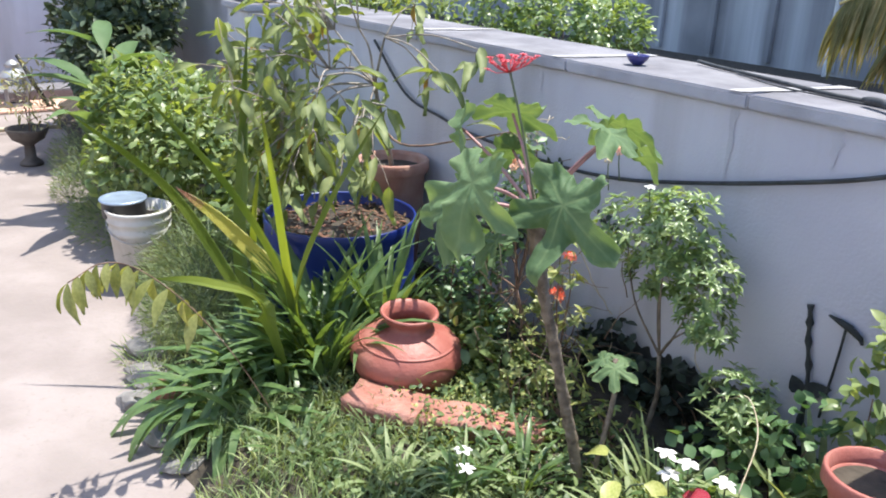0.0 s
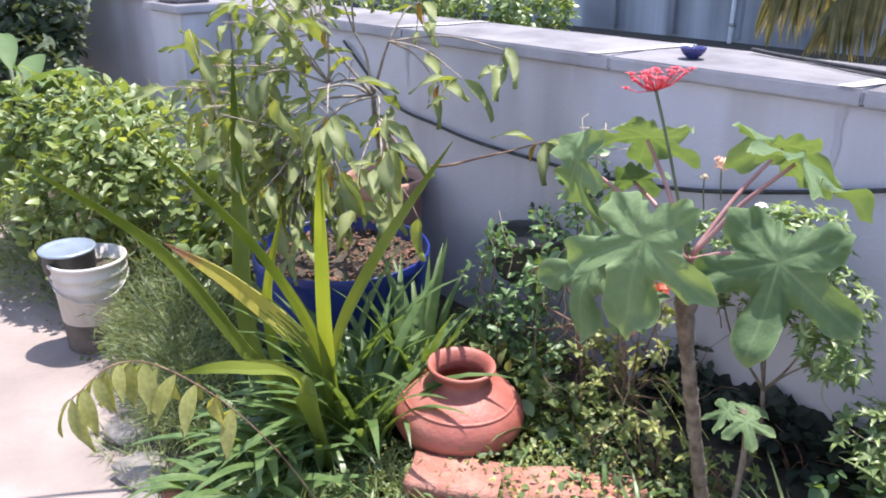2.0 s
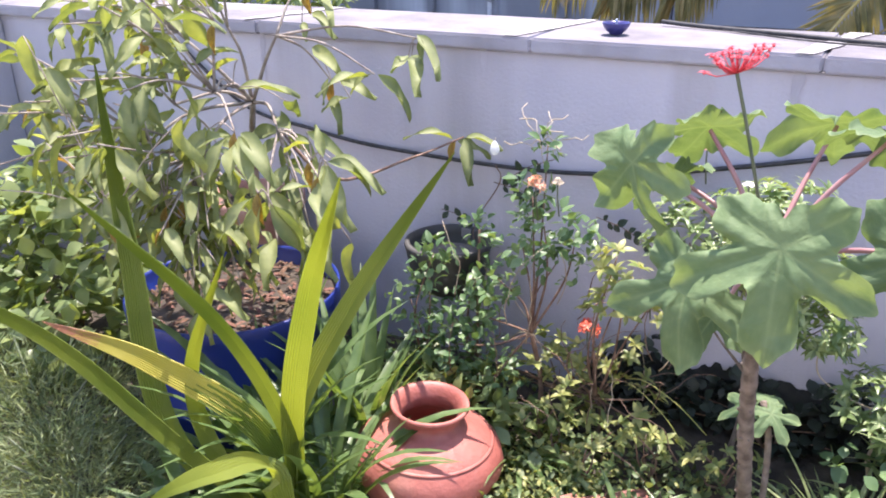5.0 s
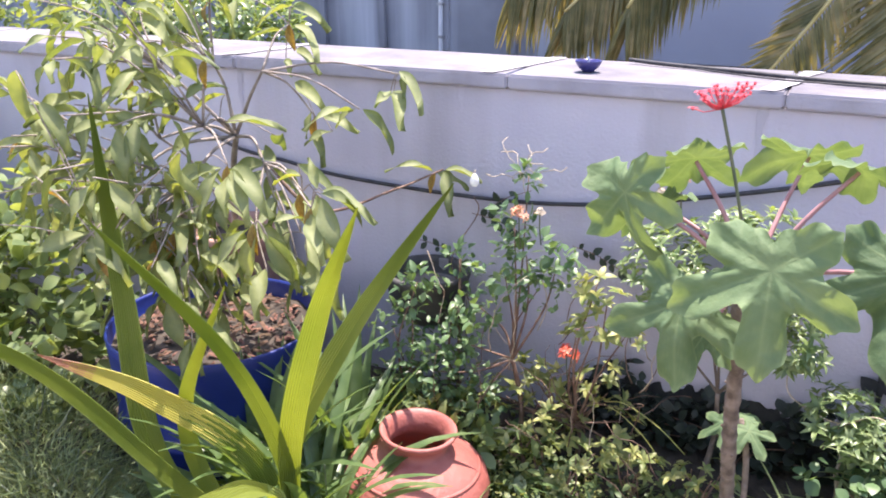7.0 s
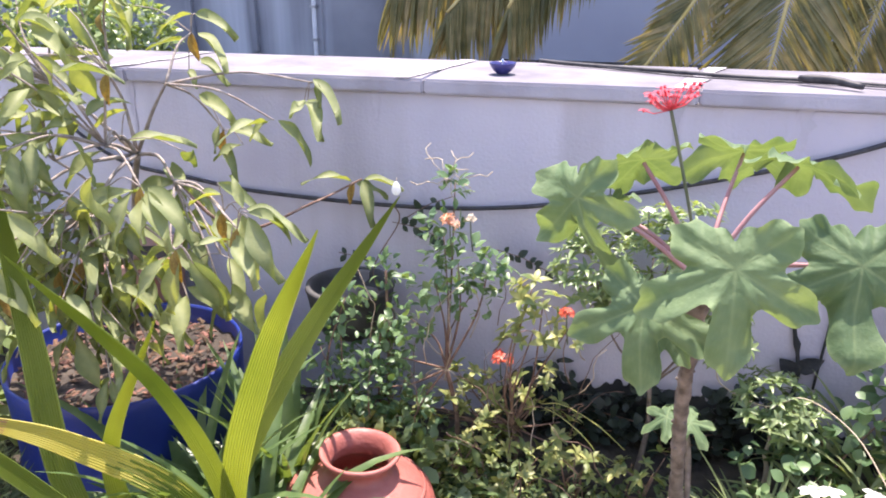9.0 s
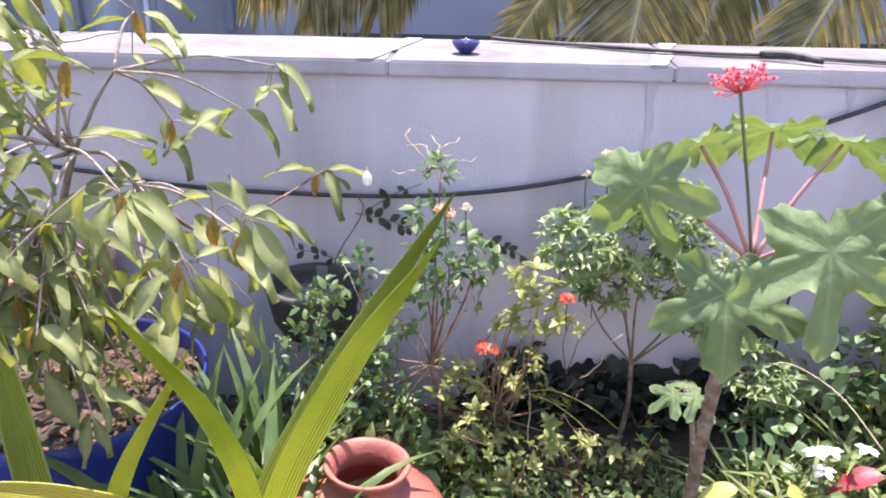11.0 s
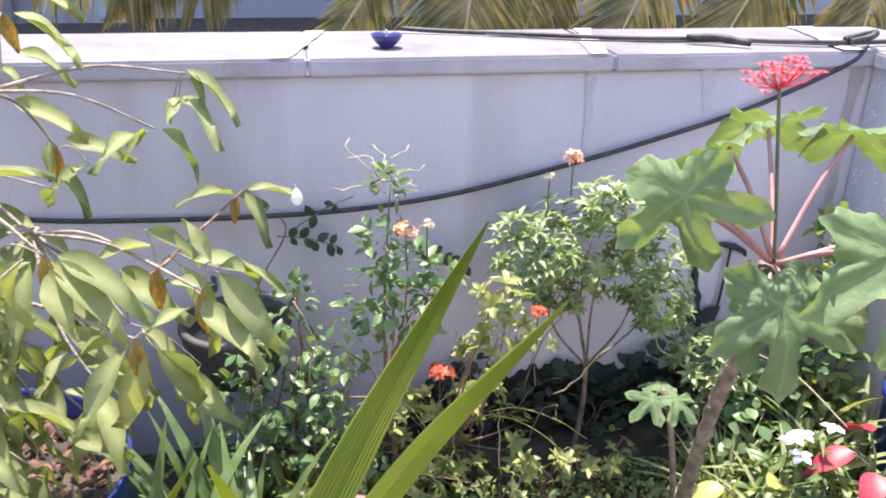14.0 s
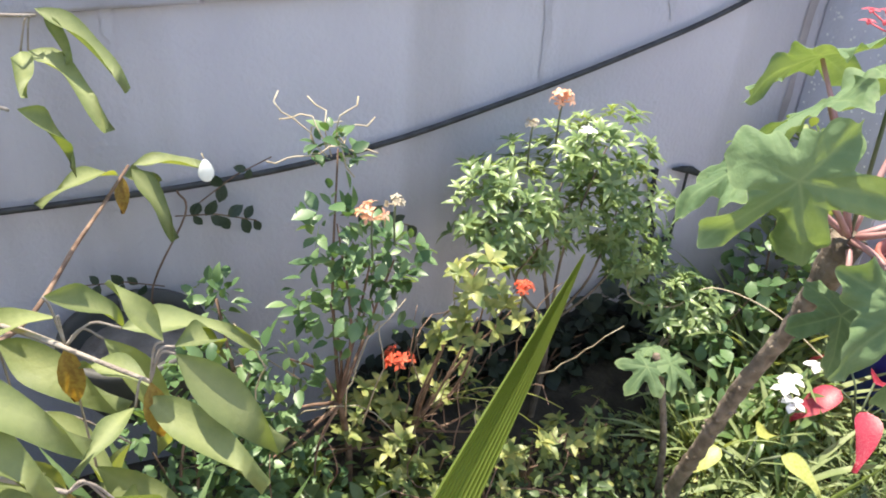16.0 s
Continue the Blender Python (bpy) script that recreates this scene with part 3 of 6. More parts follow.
OVAL = [leaf_geo(1, 0.52, 0.5, 0.3, 4, 0.45), leaf_geo(1, 0.46, 0.8, 0.35, 4, 0.42), leaf_geo(1, 0.6, 0.3, 0.2, 4, 0.5)]
LANCE = [leaf_geo(1, 0.24, 0.7, 0.35, 4, 0.4), leaf_geo(1, 0.2, 1.0, 0.3, 4, 0.4)]
SPEAR = [leaf_geo(1, 0.30, 0.9, 0.35, 4, 0.38)]
ROUND = [leaf_geo(1, 0.8, 0.4, 0.15, 5, 0.5), leaf_geo(1, 0.7, 0.7, 0.2, 5, 0.55)]
NEEDLE = [leaf_geo(1, 0.06, 0.6, 0.2, 3, 0.4), leaf_geo(1, 0.05, 1.1, 0.2, 3, 0.4)]

leafy("garden_shrub", "sunlit light-green shrub beyond the wall", "shrub", (-7.7, 6.9, -0.16), [((0, 0, 0.75), (0.9, 0.6, 0.45)), ((0.7, 0.1, 0.8), (0.5, 0.5, 0.38)), ((-0.9, 0, 0.95), (0.7, 0.6, 0.5))], OVAL, M_BUSH, 2600, (0.07, 0.13))
leafy("garden_shrub", "dense green shrub beyond the wall", "shrub", (-8.6, 5.2, -0.16), [((0, 0, 0.85), (0.9, 0.6, 0.5)), ((-1.2, 0, 0.8), (0.8, 0.6, 0.5))], OVAL, M_SHRUB, 1800, (0.07, 0.13))

# ---------------------------------------------------------------- on the wall
bowl = thing("glazed_bowl", "small dark blue glazed bowl on the wall cap", "bowl", (-2.05, 2.20, 1.1105))
bowl.matrix_basis = bowl.matrix_basis @ Matrix.Diagonal((0.82, 0.82, 0.85, 1))
part("body", mesh_of("bowl_body", *lathe([(0.0, 0.0), (0.020, 0.0), (0.023, 0.004), (0.036, 0.014), (0.046, 0.028), (0.049, 0.036), (0.050, 0.040), (0.047, 0.040), (0.043, 0.030), (0.03, 0.016), (0.0, 0.012)], 32), M_BLUEGLAZE), bowl)
part("wick_peg", mesh_of("wick_peg", *lathe([(0.0, 0.012), (0.006, 0.012), (0.005, 0.046), (0.003, 0.052), (0.0, 0.053)], 10), M_TIN), bowl, "pale grey peg in the bowl")


def cable(name, label, ctrl, r, n=10):
    ob = thing(name, label, "cable")
    part("sheath", mesh_of("sheath", *tube(curve_points(ctrl, n), r, 8), M_CABLE), ob)
    return ob


cable("wall_cable", "black cable sagging across the wall face", [(-3.72, 2.062, 1.02), (-3.40, 2.06, 0.80), (-3.1, 2.06, 0.745), (-2.82, 2.06, 0.714), (-2.31, 2.06, 0.706), (-1.95, 2.06, 0.735), (-1.62, 2.06, 0.803), (-1.30, 2.06, 0.885), (-1.05, 2.06, 0.962), (-0.80, 2.055, 1.072), (-0.745, 2.06, 1.122)], 0.0068)
capc = cable("cap_cable", "black cable lying along the wall cap", [(-1.98, 2.44, 1.122), (-1.85, 2.40, 1.119), (-1.6, 2.33, 1.118), (-1.35, 2.25, 1.118), (-1.15, 2.22, 1.119), (-0.95, 2.16, 1.119), (-0.75, 2.12, 1.121), (-0.60, 2.14, 1.12), (-0.46, 2.2, 1.12)], 0.0068)
part("joint_sleeve", mesh_of("joint_sleeve", *tube(curve_points([(-1.21, 2.20, 1.128), (-1.13, 2.165, 1.13), (-1.06, 2.115, 1.122)], 6), [0.007, 0.010, 0.0115, 0.012, 0.012, 0.012, 0.012, 0.0115, 0.011, 0.010, 0.010, 0.009, 0.008], 8), M_CABLE), capc, "taped black joint")
part("knot", mesh_of("knot", *tube(curve_points([(-0.76, 2.11, 1.125), (-0.73, 2.075, 1.142), (-0.70, 2.10, 1.15), (-0.73, 2.15, 1.13), (-0.77, 2.12, 1.13)], 6), 0.0095, 8), M_CABLE), capc)
cable("thin_wire", "thin dark wire on the wall cap", [(-1.75, 2.36, 1.116), (-1.5, 2.24, 1.1155), (-1.1, 2.19, 1.1155), (-0.8, 2.11, 1.1155)], 0.0025)
# blocks on the far cap
for (x, y, w, d, h, mm, lb) in ((-5.9, 2.25, 0.42, 0.3, 0.09, M_CAPLIGHT, "white cement block on the far wall cap"), (-5.0, 1.93, 0.26, 0.2, 0.07, M_CAP, "grey cement block on the pier"), (-7.0, 2.25, 0.5, 0.3, 0.1, M_CAPLIGHT, "white cement block on the far wall cap")):
    zb = 1.1205 if y < 2 else 1.112
    tagged(part("cement_block", box("cement_block", (-w / 2, -d / 2, 0), (w / 2, d / 2, h), mm, 0.012, 0.004), m=pose(x, y, zb)), lb, "block")

# black stalk-like shapes close against the wall foot
def dark_stalk(at, kindn):
    ob = thing("dark_stalk", "black plant-like stalk shape against the wall" if kindn == 0 else "black stalk shape with a flat head", "dead plant", at)
    if kindn == 0:
        part("stalk", mesh_of("stalk", *tube(curve_points([(0.02, 0, -0.1), (0.03, 0, 0.1), (0.0, 0.005, 0.25), (-0.012, 0, 0.36)], 6), [0.0065 + 0.005 * (i % 3 == 0) for i in range(19)], 7, 0.25), M_FOOTDARK), ob)
        for sx, z, l in ((0.09, 0.10, 0.9), (-0.05, 0.09, 0.6)):
            part("side_leaf", mesh_of("side_leaf", *leaf_geo(0.10 * l, 0.05, 0.4, 0.3, 4), M_FOOTDARK), ob, m=aim((0.02, -0.005, z), (sx, -0.01, 0.05), (0, -1, 0.3)))
    else:
        part("stalk", mesh_of("stalk", *tube(curve_points([(-0.02, 0, -0.1), (-0.005, 0, 0.1), (0.0, 0, 0.2)], 6), 0.004, 7, 0.1), M_FOOTDARK), ob)
        part("head", mesh_of("head", *tube([(-0.055, 0, 0.212), (-0.02, 0, 0.205), (0.01, 0, 0.198), (0.045, 0, 0.18), (0.052, 0, 0.165)], [0.003, 0.009, 0.011, 0.008, 0.004], 7), M_FOOTDARK), ob)


dark_stalk((-1.145, WY - 0.018, 0.20), 0)
dark_stalk((-1.045, WY - 0.016, 0.34), 1)
# ---------------------------------------------------------------- pots and tubs
def pot_water():
    ob = thing("clay_pot", "round terracotta water pot with a wide flared neck", "pot", (-2.235, 1.384, -0.035))
    prof = [(0.0, 0.0), (0.07, 0.002), (0.136, 0.022), (0.182, 0.065), (0.204, 0.11), (0.207, 0.132), (0.195, 0.168), (0.160, 0.200), (0.118, 0.222), (0.091, 0.234), (0.082, 0.242), (0.081, 0.256), (0.090, 0.272), (0.101, 0.281), (0.106, 0.288), (0.104, 0.295), (0.097, 0.295), (0.086, 0.283), (0.075, 0.262), (0.074, 0.24), (0.10, 0.21), (0.14, 0.16), (0.15, 0.12), (0.10, 0.04), (0.0, 0.03)]
    part("body", mesh_of("pot_body", *lathe(prof, 56, 0.012), M_TERRA), ob)
    ob.matrix_basis = Matrix.Translation((-2.246, 1.377, -0.035)) @ Matrix.Rotation(radians(3.2), 4, (-0.52, 0.85, 0))
    part("shoulder_ridge", mesh_of("shoulder_ridge", *lathe([(0.176, 0.186), (0.1775, 0.1885), (0.175, 0.1915), (0.170, 0.193)], 56, 0.012), M_TERRA), ob)
    return ob


pot_water()


def slab(at, rz, sx, sy, sz):
    bm = bmesh.new()
    bmesh.ops.create_cube(bm, size=1)
    bmesh.ops.subdivide_edges(bm, edges=bm.edges[:], cuts=3, use_grid_fill=True)
    for v in bm.verts:
        v.co = Vector((v.co.x * sx, v.co.y * sy, v.co.z * sz))
        v.co += Vector(noise.noise_vector(v.co * 14 + Vector(at))) * 0.010
    return tagged(part("brick", bm_mesh("brick", bm, M_BRICK, True), m=pose(*at, 0, 2, rz)), "worn red brick lying in the bed edge", "brick", "bricks beside the pot")


slab((-2.05, 1.185, 0.012), 36, 0.26, 0.15, 0.10)
slab((-1.87, 1.345, 0.008), 50, 0.22, 0.13, 0.09)
slab((-1.73, 1.48, 0.0), 40, 0.20, 0.11, 0.09)
slab((-2.62, 0.66, -0.06), 70, 0.16, 0.10, 0.08)
for k, (x, y, s, a) in enumerate(((-2.85, 0.62, 0.17, 20), (-2.70, 0.55, 0.13, 60), (-2.45, 0.54, 0.12, 10), (-3.10, 0.66, 0.14, 40), (-2.25, 0.56, 0.10, 75))):
    bm = bmesh.new()
    bmesh.ops.create_icosphere(bm, subdivisions=2, radius=1)
    for v in bm.verts:
        v.co = Vector((v.co.x * s * 0.7, v.co.y * s * 0.45, v.co.z * s * 0.28)) * (1 + 0.35 * noise.noise(v.co * 1.3 + Vector((k * 7, 0, 0))))
    tagged(part("edging_stone", bm_mesh("edging_stone", bm, M_STONE), m=pose(x, y, -0.10, 0, 0, a)), "rough grey flat stone at the bed edge", "stone", "stones along the bed edge")


def tub():
    ob = thing("blue_tub", "blue plastic half-drum planter filled with earth and chips", "planter", (-3.00, 1.50, -0.03))
    ob.matrix_basis = pose(-3.00, 1.50, -0.03) @ Matrix.Diagonal((1.17, 1.17, 0.95, 1))
    part("drum", mesh_of("drum", *lathe([(0.0, 0.0), (0.255, 0.0), (0.268, 0.012), (0.272, 0.12), (0.279, 0.13), (0.279, 0.145), (0.273, 0.155), (0.276, 0.30), (0.279, 0.40), (0.281, 0.436), (0.279, 0.440), (0.274, 0.440), (0.272, 0.43), (0.268, 0.30), (0.0, 0.29)], 60, 0.006), M_BLUE), ob)
    vs, fs = [(0, 0, 0.385)], []
    for j in range(1, 7):
        for i in range(40):
            a = 2 * math.pi * i / 40
            r = 0.2725 * j / 6
            vs.append((r * math.cos(a), r * math.sin(a), 0.38 + 0.02 * noise.noise(Vector((r * math.cos(a) * 20, r * math.sin(a) * 20, 1)))))
    fs = [(0, 1 + i, 1 + (i + 1) % 40) for i in range(40)]
    for j in range(5):
        for i in range(40):
            a, b = 1 + j * 40 + i, 1 + j * 40 + (i + 1) % 40
            fs.append((a, a + 40, b + 40, b))
    part("earth", mesh_of("earth", vs, fs, M_SOIL), ob, "dark earth")
    hp = Heap()
    chip = ([(-0.5, -0.2, 0), (0.5, -0.2, 0.05), (0.5, 0.2, 0), (-0.5, 0.2, 0.06), (0, 0, 0.22)], [(0, 1, 4), (1, 2, 4), (2, 3, 4), (3, 0, 4), (3, 2, 1, 0)])
    for _ in range(420):
        a, r = R.uniform(0, 6.28), 0.255 * math.sqrt(R.random())
        hp.add(chip, pose(r * math.cos(a), r * math.sin(a), R.uniform(0.385, 0.405), R.uniform(-35, 35), R.uniform(-35, 35), R.uniform(0, 360)) @ Matrix.Diagonal((R.uniform(0.012, 0.036),) * 3 + (1,)))
    tagged(part("bark_litter", hp.mesh("bark_litter", M_CHIP, False), ob, "brown bark chips"), kind="stuff")
    return ob


tub()

cp = thing("planter_pot", "tall pale terracotta pot holding a young tree", "pot", (-3.24, 1.90, -0.03))
cp.matrix_basis = cp.matrix_basis @ Matrix.Diagonal((0.93, 0.93, 0.95, 1))
part("body", mesh_of("planter_body", *lathe([(0.0, 0.0), (0.125, 0.0), (0.13, 0.01), (0.155, 0.30), (0.165, 0.52), (0.178, 0.53), (0.185, 0.545), (0.185, 0.585), (0.18, 0.592), (0.166, 0.592), (0.16, 0.57), (0.155, 0.52), (0.0, 0.515)], 48, 0.01), M_TERRAD), cp)
part("earth", mesh_of("pot_earth", *lathe([(0.0, 0.545), (0.06, 0.55), (0.12, 0.54), (0.164, 0.545)], 30, 0.1), M_SOIL), cp, "dark earth")

bp = thing("black_bowl", "black hanging bowl planter with grey dry soil on the wall", "planter", (-2.475, 1.935, 0.288))
part("shell", mesh_of("black_shell", *lathe([(0.0, 0.0), (0.05, 0.004), (0.095, 0.03), (0.122, 0.075), (0.132, 0.13), (0.138, 0.165), (0.143, 0.18), (0.140, 0.19), (0.126, 0.19), (0.122, 0.165), (0.118, 0.12), (0.0, 0.11)], 44, 0.008), mat("weathered_black_plastic", (0.035, 0.035, 0.033), 0.6, (0.08, 0.078, 0.072), 9, 6, 0.1, 60)), bp)
part("earth", mesh_of("black_earth", *lathe([(0.0, 0.135), (0.07, 0.14), (0.1185, 0.13)], 30, 0.08), mat("dry_soil", (0.14, 0.12, 0.105), 0.95, (0.24, 0.21, 0.19), 18, 6, 0.6, 60)), bp, "grey dry soil")
part("bracket", box("bracket", (-0.02, 0.12, 0.06), (0.02, 0.147, 0.185), M_IRON, 0.003), bp, "metal wall bracket")


def bucket():
    ob = thing("paint_bucket", "grimy white plastic bucket used as a planter", "bucket", (-3.87, 0.86, -0.118))
    ob.matrix_basis = pose(-3.87, 0.86, -0.118) @ Matrix.Diagonal((0.92, 0.92, 1.0, 1))
    part("body", mesh_of("bucket_body", *lathe([(0.0, 0.0), (0.128, 0.0), (0.134, 0.006), (0.150, 0.26), (0.156, 0.265), (0.157, 0.285), (0.152, 0.290), (0.153, 0.315), (0.160, 0.320), (0.161, 0.335), (0.156, 0.34), (0.157, 0.362), (0.164, 0.366), (0.165, 0.378), (0.160, 0.382), (0.152, 0.380), (0.148, 0.30), (0.0, 0.295)], 48), M_BUCKET), ob)
    part("grime_band", mesh_of("grime_band", *lathe([(0.1365, 0.002), (0.1385, 0.06), (0.1415, 0.110), (0.1435, 0.122), (0.1425, 0.128)], 48, 0.01), M_BROWNP), ob, "dark dirty lower part")
    part("earth", mesh_of("bucket_earth", *lathe([(0.0, 0.33), (0.08, 0.325), (0.149, 0.32)], 24, 0.1), M_SOIL), ob, "dark earth")
    part("handle", mesh_of("handle", *tube([Vector((0.163 * math.cos(a), 0.163 * math.sin(a), 0.33 - 0.09 * math.sin(a + 1.9))) for a in [-1.9 + i * 0.2 for i in range(16)]], 0.003, 6), M_IRON), ob, "wire handle")
    lid = thing("tin", "open tin with a shiny lid standing in the bucket", "tin", (-3.92, 0.805, 0.212))
    part("can", mesh_of("can", *lathe([(0.0, 0.0), (0.098, 0.0), (0.10, 0.01), (0.10, 0.075), (0.104, 0.08), (0.10, 0.084)], 36), M_BLACKP), lid, "dark tin wall")
    part("lid", mesh_of("lid", *lathe([(0.0, 0.086), (0.085, 0.086), (0.093, 0.088), (0.106, 0.092), (0.110, 0.088), (0.108, 0.082)], 40), M_TIN), lid, "shiny bluish metal lid")


bucket()

bt = thing("blue_tub", "small dark blue plastic planter in the wall corner", "planter", (-0.675, 1.600, -0.03))
bt.matrix_basis = bt.matrix_basis @ Matrix.Diagonal((1, 1, 0.953, 1))
part("drum", mesh_of("blue_pot", *lathe([(0.0, 0.0), (0.085, 0.0), (0.095, 0.01), (0.108, 0.30), (0.116, 0.31), (0.116, 0.33), (0.106, 0.33), (0.103, 0.315), (0.0, 0.312)], 40), M_BLUE), bt)
rp_ = thing("planter_pot", "small terracotta pot standing on a blue planter", "pot", (-0.675, 1.600, 0.286))
part("body", mesh_of("terracotta_body", *lathe([(0.0, 0.0), (0.06, 0.0), (0.065, 0.006), (0.090, 0.133), (0.093, 0.140), (0.086, 0.140), (0.080, 0.11), (0.0, 0.105)], 36, 0.02), M_TERRA), rp_)
part("rim", mesh_of("terracotta_rim", *lathe([(0.090, 0.134), (0.103, 0.136), (0.106, 0.140), (0.106, 0.172), (0.103, 0.176), (0.096, 0.175), (0.091, 0.139)], 36, 0.02), M_TERRA), rp_)
part("earth", mesh_of("pot_earth", *lathe([(0.0, 0.142), (0.04, 0.139), (0.09, 0.136)], 30, 0.06), M_SOIL), rp_, "dark damp earth")

# far things on the walk
sp = thing("small_pot", "small dark stemmed planter pot on the walkway", "pot", (-6.45, 0.72, -0.118))
part("foot", mesh_of("foot", *lathe([(0.0, 0.0), (0.08, 0.0), (0.075, 0.02), (0.04, 0.05), (0.035, 0.14), (0.06, 0.16)], 24), M_BROWNP), sp)
part("bowl", mesh_of("pot_bowl", *lathe([(0.06, 0.16), (0.11, 0.19), (0.14, 0.25), (0.148, 0.27), (0.14, 0.27), (0.12, 0.23), (0.0, 0.22)], 28), M_BROWNP), sp)
ln = thing("lantern", "grey metal garden lantern with a peaked roof", "lantern", (-8.75, 0.93, -0.098))
part("base", box("base", (-0.11, -0.11, 0.0), (0.11, 0.11, 0.03), M_IRON, 0.005), ln)
for sx in (-1, 1):
    for sy in (-1, 1):
        part("post", box("post", (sx * 0.085 - 0.01, sy * 0.085 - 0.01, 0.03), (sx * 0.085 + 0.01, sy * 0.085 + 0.01, 0.27), M_IRON, 0.002), ln)
part("glass_body", box("glass_body", (-0.074, -0.074, 0.032), (0.074, 0.074, 0.268), M_GLASS, 0.002), ln)
part("roof", mesh_of("roof", *lathe([(0.0, 0.27), (0.155, 0.27), (0.15, 0.285), (0.07, 0.35), (0.06, 0.37), (0.075, 0.38), (0.06, 0.40), (0.02, 0.43), (0.0, 0.435)], 8), M_IRON), ln)
stk = thing("iron_stick", "dark iron stick leaning by the lantern", "stick", (-8.55, 1.08, -0.098))
part("rod", mesh_of("rod", *tube([(0, 0.1, 0), (0, -0.02, 0.25), (0, -0.12, 0.5)], 0.02, 8), M_BLACKP), stk)
hyd = thing("red_urn", "small red painted urn on the paving", "urn", (-7.35, 0.28, -0.118))
part("body", mesh_of("urn_body", *lathe([(0.0, 0.0), (0.09, 0.0), (0.09, 0.03), (0.05, 0.06), (0.07, 0.15), (0.075, 0.25), (0.05, 0.3), (0.06, 0.33), (0.0, 0.34)], 24), M_TERRA), hyd)
hose = thing("bamboo_pole", "thin pale pole lying on the paving", "pole", (-7.6, 0.7, -0.085))
part("pole", mesh_of("pole", *tube([(-0.1, -0.9, 0), (0.0, -0.2, 0.0), (0.05, 0.4, 0)], 0.02, 8), M_DRY), hose)


# ---------------------------------------------------------------- the lobed plant
def lobed_geo(r, cup=0.10, wave=0.05, seed=0, segs=240, rings=20):
    """A big palmate leaf round its stalk's tip; its main lobe points along +y. Blunt lobes with a drip tip, round narrow bays."""
    vs, fs, vein_of = [(0, 0, 0)], [], [1.0]
    cent = [c + 5 * math.sin(seed * 2.1 + c) for c in (0, 63, -63, 127, -127)]
    lens = [1.0, 0.92 + 0.06 * math.sin(seed), 0.92 - 0.06 * math.sin(seed * 1.7), 0.68, 0.66]
    wide = [19, 18, 18, 25, 25]
    for j in range(1, rings + 1):
        s = j / rings
        for i in range(segs):
            a = -180 + 360 * i / segs
            rad, turn = 0.41, 180.0
            for c, ln_, wd_ in zip(cent, lens, wide):
                d = abs((a - c + 180) % 360 - 180)
                top = ln_ * (0.84 + 0.10 * (1 - min(1, d / wd_)) + 0.06 * math.exp(-(d / 4.5) ** 2))
                k = 1 / (1 + math.exp((d - wd_) / 1.9))
                rad = max(rad, 0.41 + (top - 0.41) * k)
                if d < abs(turn):
                    turn = (a - c + 180) % 360 - 180
            back = abs(abs(a) - 180)
            rad *= 1 - 0.38 * math.exp(-(back / 9.0) ** 2)
            ragged = 0.055 * noise.noise(Vector((a * 0.09, seed, 3))) + 0.016 * noise.noise(Vector((a * 0.35, seed, 5)))
            rr = r * s * (0.52 + (rad * (1 + ragged) - 0.52) * s ** 1.1)
            x, y = rr * math.sin(radians(a)), rr * math.cos(radians(a))
            u, v = rr / r * math.cos(radians(turn)), abs(rr / r * math.sin(radians(turn)))
            rib = math.exp(-(v / 0.014) ** 2) * (1 - 0.5 * s)
            side = ((u - 0.75 * v) * 6.5 + 0.4 * math.sin(seed)) % 1.0
            twig_ = math.exp(-((side - 0.5) / 0.10) ** 2) * 0.55 * (v > 0.01) * (u > 0.15)
            bulge = 0.032 * r * (1 - math.exp(-(v / 0.07) ** 2)) * min(1, 3 * s) - 0.010 * r * twig_
            z = bulge - cup * r * s * s * (0.4 + 1.2 * max(0, rad - 0.4))
            z += wave * r * s * s * 1.5 * noise.noise(Vector((x / r * 1.7, y / r * 1.7, seed * 3.7))) + 0.11 * r * s ** 3 * noise.noise(Vector((x / r * 4.6, y / r * 4.6, seed * 1.3)))
            z += 0.035 * r * s ** 4 * math.sin(radians(a) * 14 + seed + 3 * noise.noise(Vector((a * 0.02, seed, 1))))
            z -= 0.14 * max(0.0, -y) * s + 0.16 * max(0.0, y) * s * s
            vs.append((x, y, z))
            vein_of.append(max(rib, twig_ * 0.6, 0.9 if j == rings else 0.0))
    fs += [(0, 1 + (i + 1) % segs, 1 + i) for i in range(segs)]
    for j in range(rings - 1):
        for i in range(segs):
            a, b = 1 + j * segs + i, 1 + j * segs + (i + 1) % segs
            fs.append((a, b, b + segs, a + segs))
    return vs, fs, vein_of


def ribbed_mesh(name, vs, fs, vein_of, material):
    me = mesh_of(name, vs, fs, material)
    me.attributes.new("vein", "FLOAT", "POINT").data.foreach_set("value", vein_of)
    return me


